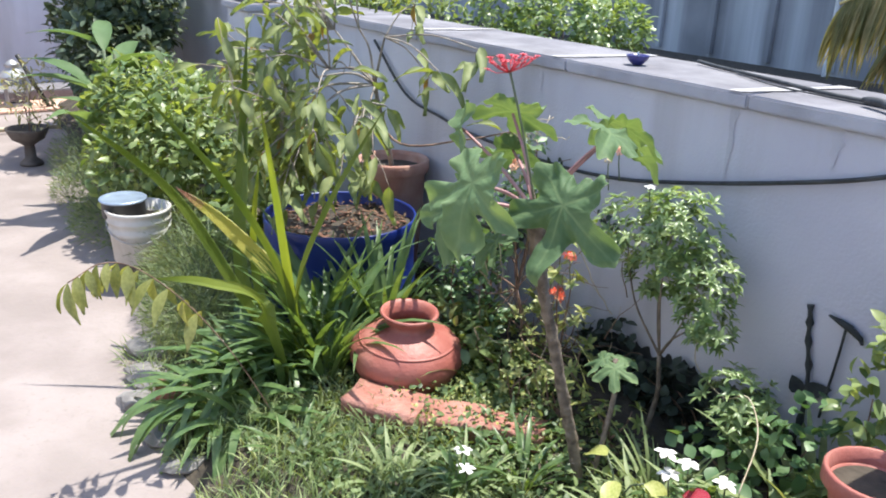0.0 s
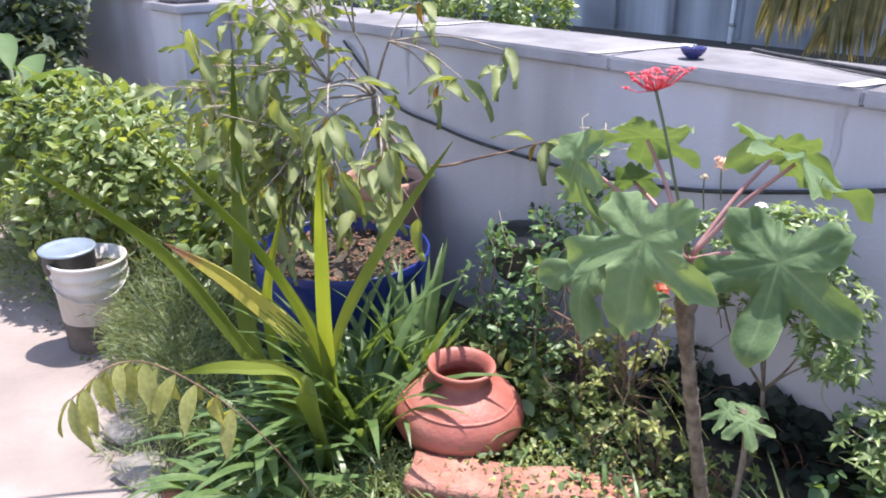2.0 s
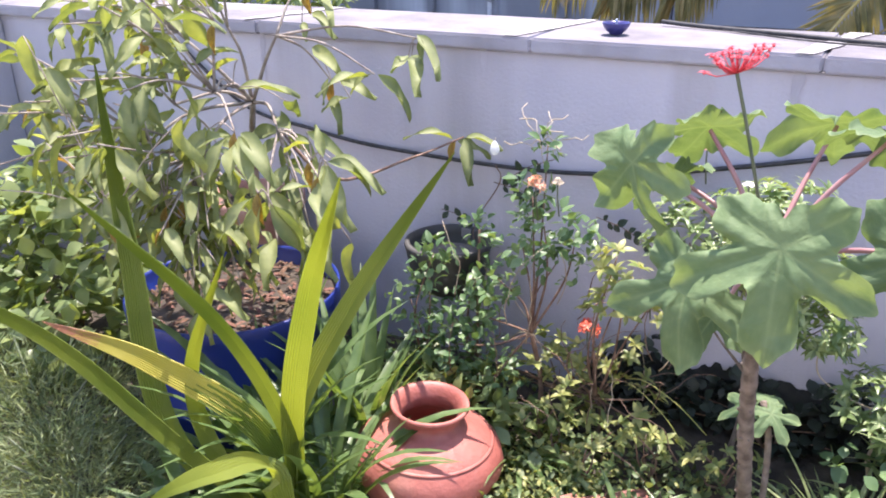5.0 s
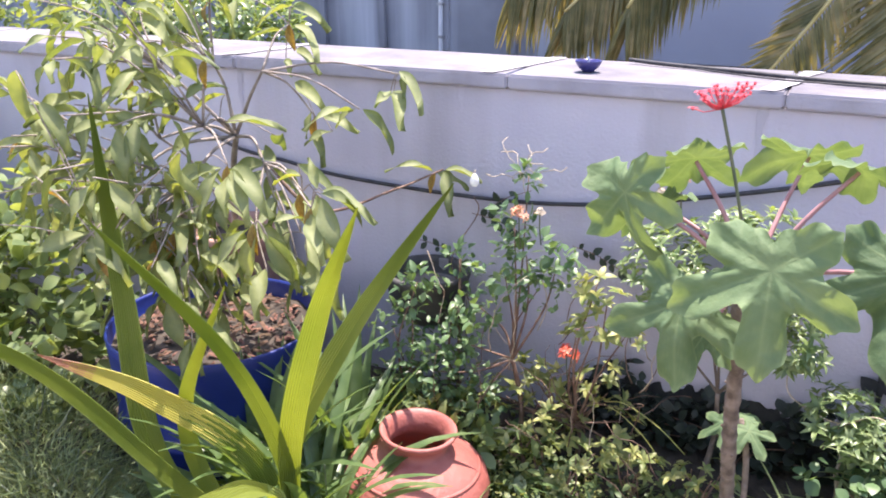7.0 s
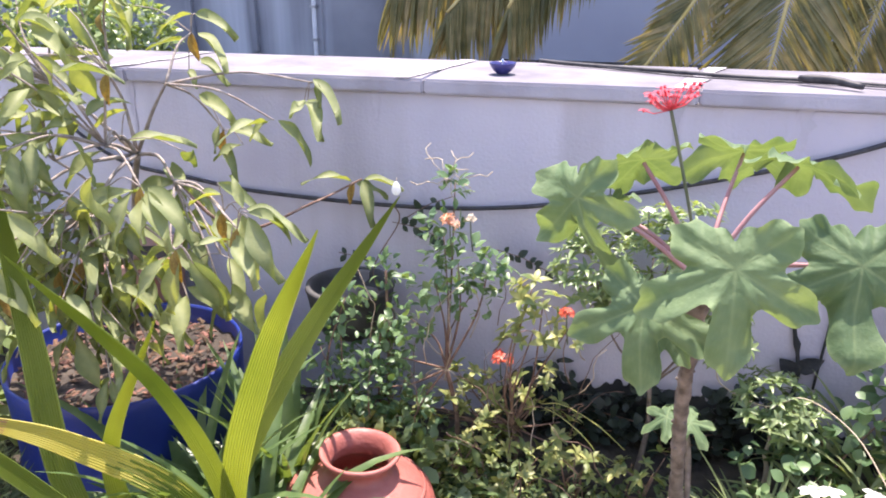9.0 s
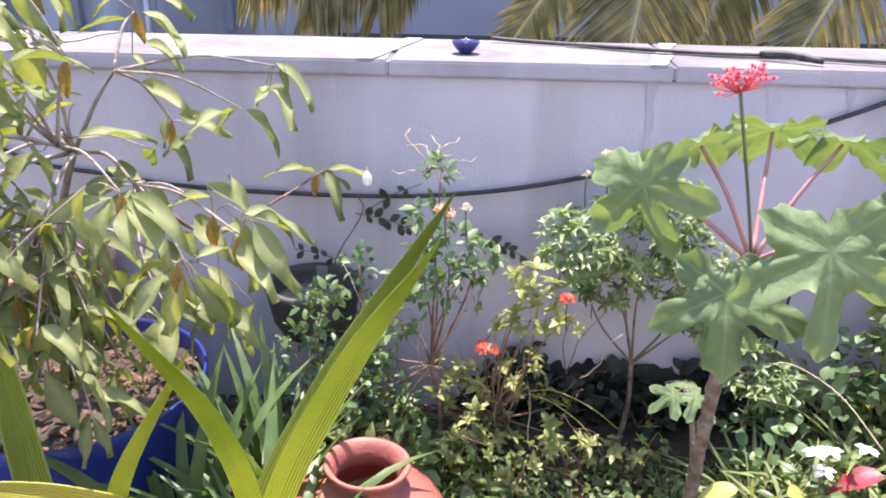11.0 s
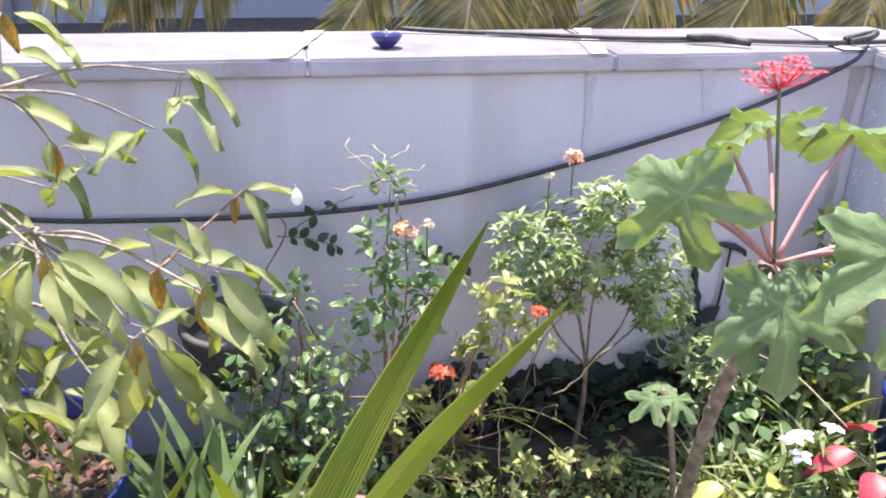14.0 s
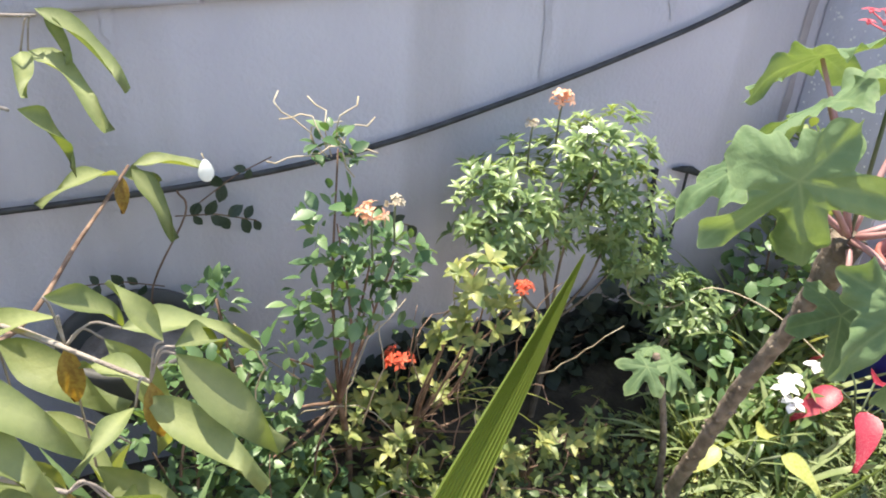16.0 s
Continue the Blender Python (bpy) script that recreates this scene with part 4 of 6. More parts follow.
def lobed_plant():
    ob = thing("lobed_plant", "swollen-stemmed plant with big lobed leaves and a coral-red flower head", "plant", (0, 0, 0))
    trunk = curve_points([(-1.43, 1.50, -0.06), (-1.435, 1.47, 0.10), (-1.445, 1.42, 0.28), (-1.455, 1.36, 0.50), (-1.455, 1.295, 0.70), (-1.450, 1.264, 0.868)], 8)
    rad = [0.0165 - 0.002 * min(1, i / 18) + 0.013 * max(0, (i - 30) / 10) + 0.0025 * (i % 2) for i in range(len(trunk))]
    part("trunk", mesh_of("trunk", *tube(trunk, rad, 12, 0.12), M_STEM), ob)
    # leaf scars, little knobs up the trunk
    hp = Heap()
    for k in range(40):
        i = R.randrange(4, len(trunk))
        d = rnd_dir()
        d.z *= 0.2
        d.normalize()
        hp.add(lathe([(0, 0.012), (0.005, 0.008), (0.008, 0)], 6), aim(trunk[i] + d * (rad[i] - 0.002), d.orthogonal(), d, R.uniform(0.4, 0.8)))
    tagged(part("leaf_scar_rest", hp.mesh("leaf_scar_rest", M_STEM), ob), kind="stuff")
    hub = Vector((-1.451, 1.262, 0.872))
    specs = [
        ((-1.408, 1.030, 0.988), (0.00, -0.90, 0.42), (0.09, -0.40, -0.91), 0.182, 1),
        ((-1.685, 1.188, 1.042), (-0.50, -0.86, 0.10), (0.20, -0.22, -0.95), 0.152, 2),
        ((-1.547, 1.078, 0.886), (-0.15, -0.82, 0.52), (0.00, -0.50, -0.87), 0.155, 3),
        ((-1.206, 1.122, 0.980), (0.20, -0.85, 0.45), (0.08, -0.42, -0.90), 0.185, 4),
        ((-1.385, 1.465, 1.082), (0.02, 0.60, 0.80), (0.05, 0.70, -0.65), 0.165, 5),
        ((-1.295, 1.330, 1.095), (0.35, 0.30, 0.90), (0.88, 0.20, -0.35), 0.165, 6),
        ((-1.575, 1.270, 1.100), (-0.15, 0.45, 0.88), (-0.60, 0.60, -0.50), 0.140, 7),
        ((-1.510, 1.190, 0.790), (-0.2, -0.6, 0.55), (-0.4, -0.5, -0.75), 0.095, 9),
        ((-1.640, 1.330, 0.985), (-0.4, 0.35, 0.8), (-0.85, 0.25, -0.45), 0.115, 10),
    ]
    for pos, nrm, tip, r, sd_ in specs:
        pos = Vector(pos)
        part("leaf", ribbed_mesh("lobed_leaf", *lobed_geo(r, seed=sd_, cup=0.07, wave=0.24), M_LOBED), ob, m=aim(pos, tip, nrm))
        mid = hub.lerp(pos, 0.5) + Vector((0, 0, 0.015))
        base = hub + (pos - hub).normalized() * 0.012
        part("petiole", mesh_of("petiole", *tube(curve_points([base, mid, pos - Vector(nrm) * 0.006], 5), [0.0056 - 0.00018 * i for i in range(11)], 7), M_PETIOLE), ob, "pink leaf stalk")
    fl = Vector((-1.533, 1.218, 1.205))
    part("flower_stalk", mesh_of("flower_stalk", *tube(curve_points([hub, (-1.475, 1.25, 0.98), (-1.505, 1.235, 1.10), fl], 6), 0.0032, 7), M_PETG), ob, "dark green flower stalk")
    head = Heap()
    bead = lathe([(0, -0.004), (0.0022, -0.002), (0.0028, 0), (0.002, 0.003), (0, 0.004)], 6)
    petal = leaf_geo(0.013, 0.0062, 0.8, 0.2, 2)
    stems = Heap()
    for k in range(40):
        d = Vector((R.uniform(-1, 1), R.uniform(-1, 1), 0)) * 0.046
        p = fl + d + Vector((0, 0, 0.026 + R.uniform(-0.012, 0.016) + d.x * 0.25))
        stems.add(tube([fl, fl.lerp(p, 0.6) + Vector((0, 0, -0.006)), p], 0.0010, 4))
        head.add(bead, Matrix.Translation(p))
        if k % 5:
            for q in range(5):
                head.add(petal, aim(p, (math.cos(q * 1.257), math.sin(q * 1.257), 0.5)))
    tagged(part("flower_head", head.mesh("flower_head", M_RED), ob, "coral-red flower cluster"), kind="stuff")
    part("umbel", stems.mesh("umbel", M_RED), ob, "thin red branching umbel")
    young = Vector((-1.446, 1.605, 0.375))
    part("side_shoot", mesh_of("side_shoot", *tube(curve_points([(-1.42, 1.52, -0.04), (-1.41, 1.55, 0.12), (-1.42, 1.59, 0.28), young], 5), 0.008, 7), M_STEM), ob)
    for tip, r, s in (((0.6, -0.6, -0.35), 0.075, 21), ((-0.8, -0.4, -0.3), 0.075, 22), ((0.1, 0.7, -0.1), 0.06, 23)):
        part("leaf", ribbed_mesh("young_lobed_leaf", *lobed_geo(r, seed=s, cup=0.2, wave=0.14, segs=120, rings=8), M_LOBED), ob, m=aim(young + Vector(tip) * 0.04, tip, (tip[0] * 0.4, tip[1] * 0.4 - 0.3, 1)))


lobed_plant()


# ---------------------------------------------------------------- the sword-leaved plant
def sword(ctrl, width, pleats=8, face=(0, -1, 0.2), material=M_SWORD, peak=0.35, n=14, label="", twist=0.0, tipmat=None):
    """A long pleated blade along control points, wider below its middle and running out to a point."""
    pts = curve_points(ctrl, n)
    m = len(pts)
    vs, fs = [], []
    cols = pleats * 2 + 1
    for i, p in enumerate(pts):
        s = i / (m - 1)
        d = (pts[min(i + 1, m - 1)] - pts[max(i - 1, 0)]).normalized()
        f = Vector(face)
        a = d.cross(f).normalized()
        nrm = a.cross(d)
        a, nrm = a * math.cos(twist * s) + nrm * math.sin(twist * s), nrm * math.cos(twist * s) - a * math.sin(twist * s)
        w = width * (0.28 + 0.72 * math.sin(math.pi * min(1, s ** (math.log(0.5) / math.log(peak)))) if s < peak else math.cos((s - peak) / (1 - peak) * math.pi / 2) ** 0.8) * 0.5
        w = max(w, 0.0012)
        for c in range(cols):
            u = c / (cols - 1) * 2 - 1
            vs.append(p + a * (u * w) + nrm * ((0.0030 if c % 2 else 0.0) * min(1, w / 0.012) + abs(u) * w * 0.28))
    for i in range(m - 1):
        for c in range(cols - 1):
            q = i * cols + c
            fs.append((q, q + 1, q + 1 + cols, q + cols))
    me = mesh_of("sword_blade", vs, fs, material)
    me.polygons.foreach_set("use_smooth", [False] * len(me.polygons))
    if tipmat:
        me.materials.append(tipmat)
        me.materials.append(M_SWORD)
        for pl in me.polygons:
            row = pl.vertices[0] // cols + 2 * math.sin(pl.vertices[0] * 1.7)
            pl.material_index = 1 if row > m * 0.84 else 2 if row < m * 0.45 + 3 * math.sin(pl.vertices[0] % cols * 1.3) else 0
    return me


def sword_plant():
    ob = thing("sword_plant", "clump of long pleated yellow-green sword-shaped leaves", "plant", (0, 0, 0))
    B = Vector((-2.36, 1.02, -0.03))
    blades = [
        ([(-2.419, 1.042, -0.03), (-2.381, 1.031, 0.353), (-2.235, 1.075, 0.678), (-2.018, 1.147, 1.030)], 0.074, (-0.4, -1, 0.3), M_SWORD, 0.0),
        ([(-2.417, 1.057, -0.03), (-2.351, 0.989, 0.408), (-2.187, 0.884, 0.795), (-2.018, 0.780, 1.085)], 0.058, (0.35, -1.0, 0.4), M_SWORD, 0.0),
        ([(-2.398, 1.067, -0.03), (-2.375, 0.993, 0.366), (-2.362, 0.823, 0.728), (-2.370, 0.550, 1.092)], 0.045, (0.3, -1, 0.5), M_SWORD, 0.0),
        ([(-2.387, 1.071, -0.03), (-2.505, 1.041, 0.290), (-2.679, 0.905, 0.506), (-2.846, 0.768, 0.640)], 0.062, (0.5, -0.9, 0.8), M_SWORDY, 0.0),
        ([(-2.578, 1.044, -0.03), (-2.752, 0.968, 0.291), (-2.848, 1.025, 0.703), (-2.950, 1.100, 1.150)], 0.064, (0.6, -1, 0.2), M_SWORD, 0.0),
        ([(-2.425, 1.043, -0.03), (-2.600, 0.993, 0.200), (-2.640, 0.976, 0.450), (-2.445, 0.932, 0.812)], 0.050, (0.4, -1, 0.3), M_SWORD, 0.0),
        ([(-2.380, 1.000, -0.03), (-2.331, 0.874, 0.352), (-2.310, 0.700, 0.470), (-2.303, 0.544, 0.526)], 0.075, (0.2, -0.5, 1), M_SWORD, 0.0),
        ([(-2.404, 1.045, -0.03), (-2.645, 0.903, 0.292), (-2.870, 0.751, 0.620), (-3.107, 0.477, 0.892)], 0.040, (0.4, -0.6, 1), M_SWORD, 0.0),
    ]
    for ctrl, w, face, mm, tw in blades:
        part("blade", sword(ctrl, w, 11, face, mm, 0.42, 14, twist=tw, tipmat=M_SWORDTIP if mm is M_SWORDY else None), ob, "yellowing blade with a scorched tip" if mm is M_SWORDY else "")
    return ob


sword_plant()


def strap_clump(at, n, length, width, label, lean=0.6, droop=1.4, material=M_STRAP, name="strap_plant", group="", peak=0.45, clear=False):
    """A clump of arching strap leaves, each a part."""
    ob = thing(name, label, "plant", at, group)
    kinds = [mesh_of("strap_leaf", *leaf_geo(1.0, width / length, droop * k, 0.4, 8, peak), material) for k in (0.6, 1.0, 1.35)]
    for i in range(n):
        a = 2 * math.pi * (i * 0.381966)
        up = R.uniform(0.5, 1.8) if i > n * 0.4 else R.uniform(1.6, 3.2)
        if clear and math.cos(a) > 0.1 and up < 2.2:
            continue
        d = Vector((math.cos(a) * lean, math.sin(a) * lean, up))
        o = Vector((math.cos(a), math.sin(a), 0)) * R.uniform(0, 0.05)
        part("leaf", kinds[R.randrange(3)], ob, m=aim(o, d, (-math.cos(a) * 0.8, -math.sin(a) * 0.8, 0.6), length * R.uniform(0.65, 1.1)))
    return ob


strap_clump((-2.42, 1.16, -0.03), 44, 0.58, 0.036, "dark green strap-leaved clump beside the clay pot", 0.5, 1.2, clear=True)
strap_clump((-2.44, 1.30, -0.03), 40, 0.54, 0.034, "dark green strap-leaved clump beside the clay pot", 0.5, 1.4, clear=True)
strap_clump((-2.52, 1.02, -0.03), 36, 0.42, 0.034, "arching strap-leaved clump at the bed edge", 0.9, 1.7, clear=True)
strap_clump((-2.44, 0.90, -0.03), 34, 0.36, 0.034, "arching strap-leaved clump in front of the pot", 1.0, 1.7, clear=True)
strap_clump((-2.28, 0.78, -0.05), 22, 0.30, 0.034, "broad arching strap-leaved clump at the walkway edge", 1.3, 1.9)
strap_clump((-2.46, 0.78, -0.05), 24, 0.40, 0.036, "broad arching strap-leaved clump at the walkway edge", 1.3, 1.9)
strap_clump((-2.37, 1.12, -0.03), 60, 0.46, 0.034, "dense dark green strap-leaved clump at the sword leaves' foot", 0.45, 1.2, clear=True)
strap_clump((-2.50, 1.10, -0.03), 50, 0.44, 0.034, "dense dark green strap-leaved clump at the sword leaves' foot", 0.6, 1.4, clear=True)
strap_clump((-2.42, 0.98, -0.03), 36, 0.28, 0.030, "short dark green strap-leaved clump before the pot", 0.6, 1.4, clear=True)
strap_clump((-2.60, 0.90, -0.04), 34, 0.40, 0.034, "dark arching strap-leaved clump at the bed edge", 1.1, 1.7)
strap_clump((-2.52, 0.72, -0.06), 26, 0.38, 0.036, "broad arching strap leaves spilling on the walkway", 1.5, 1.9)
strap_clump((-2.38, 0.74, -0.06), 30, 0.36, 0.034, "arching strap leaves spilling on the walkway", 1.5, 1.9)
strap_clump((-2.64, 1.22, -0.03), 30, 0.60, 0.038, "upright strap-leaved clump before the blue tub", 0.35, 0.8)
strap_clump((-2.46, 1.42, -0.03), 36, 0.58, 0.034, "tall upright strap-leaved clump between tub and clay pot", 0.22, 0.7, clear=True)
strap_clump((-2.06, 1.58, -0.03), 14, 0.32, 0.016, "thin arching strap clump behind the clay pot", 0.9, 1.5)
strap_clump((-1.60, 1.20, -0.03), 40, 0.22, 0.012, "pale striped grassy clump by the lobed plant", 0.9, 1.5, M_GRASS)
strap_clump((-1.72, 1.02, -0.04), 26, 0.24, 0.020, "pale striped grassy clump in the bed", 0.9, 1.5, M_GRASS)
strap_clump((-1.22, 1.60, -0.03), 60, 0.30, 0.011, "spiky grassy clump near the side wall", 0.8, 0.8, M_GRASS)
strap_clump((-1.70, 1.44, -0.03), 26, 0.20, 0.018, "small spiky rosette in the shade by the bricks", 0.9, 1.2)
strap_clump((-1.86, 1.50, -0.03), 22, 0.16, 0.018, "small spiky rosette under the variegated shrub", 0.9, 1.1)
strap_clump((-1.52, 1.36, -0.03), 26, 0.22, 0.016, "small spiky rosette beside the lobed plant's stem", 0.9, 1.2)
strap_clump((-1.02, 1.64, -0.03), 40, 0.38, 0.020, "spiky grassy clump near the side wall", 0.9, 1.3, M_GRASS)
strap_clump((-0.86, 1.80, -0.03), 44, 0.46, 0.024, "tall grassy clump against the side wall", 0.6, 1.2, M_GRASS)
strap_clump((-0.84, 1.62, -0.03), 40, 0.34, 0.022, "spiky grassy clump against the side wall", 0.8, 1.3, M_GRASS)
strap_clump((-1.14, 1.42, -0.03), 34, 0.30, 0.018, "spiky grassy clump near the lobed plant", 0.9, 1.3, M_GRASS)
strap_clump((-2.02, 0.86, -0.05), 26, 0.22, 0.020, "short grassy clump at the bed edge", 1.0, 1.6, M_STRAP)
# ---------------------------------------------------------------- the young tree
def tree_leaf(w, d, f, wv, cu):
    g_ = leaf_geo(1.0, w, d, f, 12, 0.42, wv, cu, 1.25)
    return ribbed_mesh("tree_leaf", g_[0], g_[1], [1.0 if i % 3 == 1 else 0.30 for i in range(len(g_[0]))], M_TREE)


LEAFT = [tree_leaf(w, d, f, wv, cu) for w, d, f, wv, cu in ((0.26, 0.5, 0.65, 0.14, 0.10), (0.29, 0.7, 0.55, 0.17, -0.12), (0.24, 0.9, 0.80, 0.13, 0.14), (0.31, 0.3, 0.50, 0.18, -0.08))]
LEAFO = [mesh_of("rusty_leaf", *leaf_geo(1.0, 0.36, 0.8, 0.5, 6, 0.45, 0.03, 0.06), M_OLD)]


def young_tree():
    ob = thing("young_tree", "young tree with drooping glossy lance-shaped leaves", "tree", (0, 0, 0))
    fork = Vector((-2.99, 1.66, 0.93))
    part("trunk", mesh_of("trunk", *tube(curve_points([(-3.23, 1.89, 0.48), (-3.14, 1.80, 0.68), (-3.06, 1.72, 0.82), fork], 6), [0.0125 - 0.0002 * i for i in range(19)], 9, 0.08), M_BARK), ob)
    fill = [(-3.25, 1.35, 0.90), (-3.05, 1.25, 0.78), (-2.88, 1.36, 0.74), (-2.72, 1.50, 0.76), (-3.18, 1.25, 1.08), (-3.35, 1.45, 1.02), (-3.45, 1.55, 1.18), (-3.20, 1.50, 1.22), (-3.05, 1.35, 1.14), (-2.90, 1.30, 1.16), (-2.95, 1.15, 1.06),
            (-3.30, 1.30, 1.25), (-3.50, 1.40, 1.34), (-3.15, 1.60, 1.38), (-3.35, 1.70, 1.40), (-2.70, 1.60, 1.24), (-2.62, 1.66, 1.38), (-3.00, 1.50, 1.45), (-3.15, 1.30, 1.40), (-2.85, 1.50, 1.42), (-3.6, 1.6, 1.25), (-3.40, 1.30, 0.84), (-3.10, 1.60, 0.80), (-2.84, 1.64, 0.86), (-2.98, 1.12, 0.82), (-3.12, 1.12, 0.95)]
    fill += [(-2.76, 1.20, 0.72), (-2.86, 1.16, 0.60), (-2.72, 1.30, 0.60), (-2.80, 1.08, 0.74), (-2.92, 1.14, 0.70), (-3.08, 1.08, 0.74), (-3.28, 1.18, 0.80), (-2.80, 1.34, 0.84), (-2.58, 1.50, 0.90), (-3.0, 1.0, 0.98), (-2.72, 1.22, 1.10), (-2.60, 1.44, 1.12), (-3.25, 1.10, 1.02), (-2.90, 1.22, 0.94), (-2.97, 1.22, 0.66), (-2.80, 1.26, 0.64), (-3.08, 1.28, 0.66), (-2.86, 1.10, 0.66)]
    hubs = [Vector(h) for h in ((-2.78, 1.52, 0.90), (-2.88, 1.40, 1.02), (-3.08, 1.44, 0.96), (-2.98, 1.58, 1.16), (-3.16, 1.56, 1.14), (-2.84, 1.62, 1.14), (-2.92, 1.36, 0.86), (-3.14, 1.38, 0.86))]
    for h in hubs:
        pts = curve_points([fork, fork.lerp(h, 0.5) + Vector((R.uniform(-0.03, 0.03), R.uniform(-0.03, 0.03), 0.03)), h], 5)
        part("limb", mesh_of("limb", *tube(pts, [0.0064 - 0.0003 * i for i in range(len(pts))], 7, 0.1), M_BARK), ob)
    fill += [(-2.78, 1.15, 0.60), (-2.72, 1.25, 0.56), (-2.87, 1.20, 0.52), (-2.70, 1.36, 0.62), (-2.96, 1.08, 0.58), (-2.64, 1.32, 0.66), (-2.80, 1.30, 0.50), (-2.60, 1.42, 0.60), (-3.05, 1.10, 0.62), (-2.74, 1.12, 0.50)]
    fill += [(-3.27, 1.12, 1.14), (-3.12, 1.02, 0.90), (-2.98, 1.02, 0.78), (-3.00, 1.06, 1.10), (-3.22, 1.22, 1.20), (-3.10, 1.25, 1.00), (-3.40, 1.10, 1.00), (-3.35, 1.00, 0.85), (-3.20, 0.98, 1.02), (-3.45, 1.20, 1.15), (-3.00, 1.15, 1.28), (-3.15, 1.30, 1.30), (-2.90, 1.20, 1.30), (-2.86, 1.00, 0.98)]
    fill = [f for f in fill if f[0] < -2.78 or f[2] < 0.78]
    tips = []
    for f in fill:
        h = min(hubs, key=lambda q: (q - Vector(f)).length)
        m_ = h.lerp(Vector(f), 0.5) + Vector((R.uniform(-0.03, 0.03), R.uniform(-0.03, 0.03), R.uniform(-0.01, 0.05)))
        tips.append([h, tuple(m_), f])
    for tp in tips:
        pts = curve_points(tp, 7)
        k = len(pts)
        part("branch", mesh_of("branch", *tube(pts, [0.0030 * (1 - 0.75 * i / k) + 0.0010 for i in range(k)], 6, 0.08), M_BARK), ob)
        dirn = (pts[-1] - pts[-3]).normalized()
        a0 = R.uniform(0, 6.28)
        for q in range(R.randint(4, 7)):
            s = R.uniform(0.0, 0.12) if q > 2 else R.uniform(0.2, 0.6)
            base = pts[int((1 - s) * (k - 1))]
            a = a0 + q * 2.4 + R.uniform(-0.4, 0.4)
            hor = Vector((math.cos(a), math.sin(a), 0))
            al = (hor * 0.8 + dirn * 0.35 + Vector((0, 0, R.uniform(-1.0, 0.25)))).normalized()
            old = R.random() < 0.05
            me = LEAFO[0] if old else LEAFT[R.randrange(4)]
            size = R.uniform(0.05, 0.08) if old else R.uniform(0.095, 0.160)
            part("leaf", me, ob, m=aim(base + al * 0.010, al, hor * 0.35 + Vector((R.uniform(-0.9, 0.9), R.uniform(-1.0, 0.7), 1.0)), size))
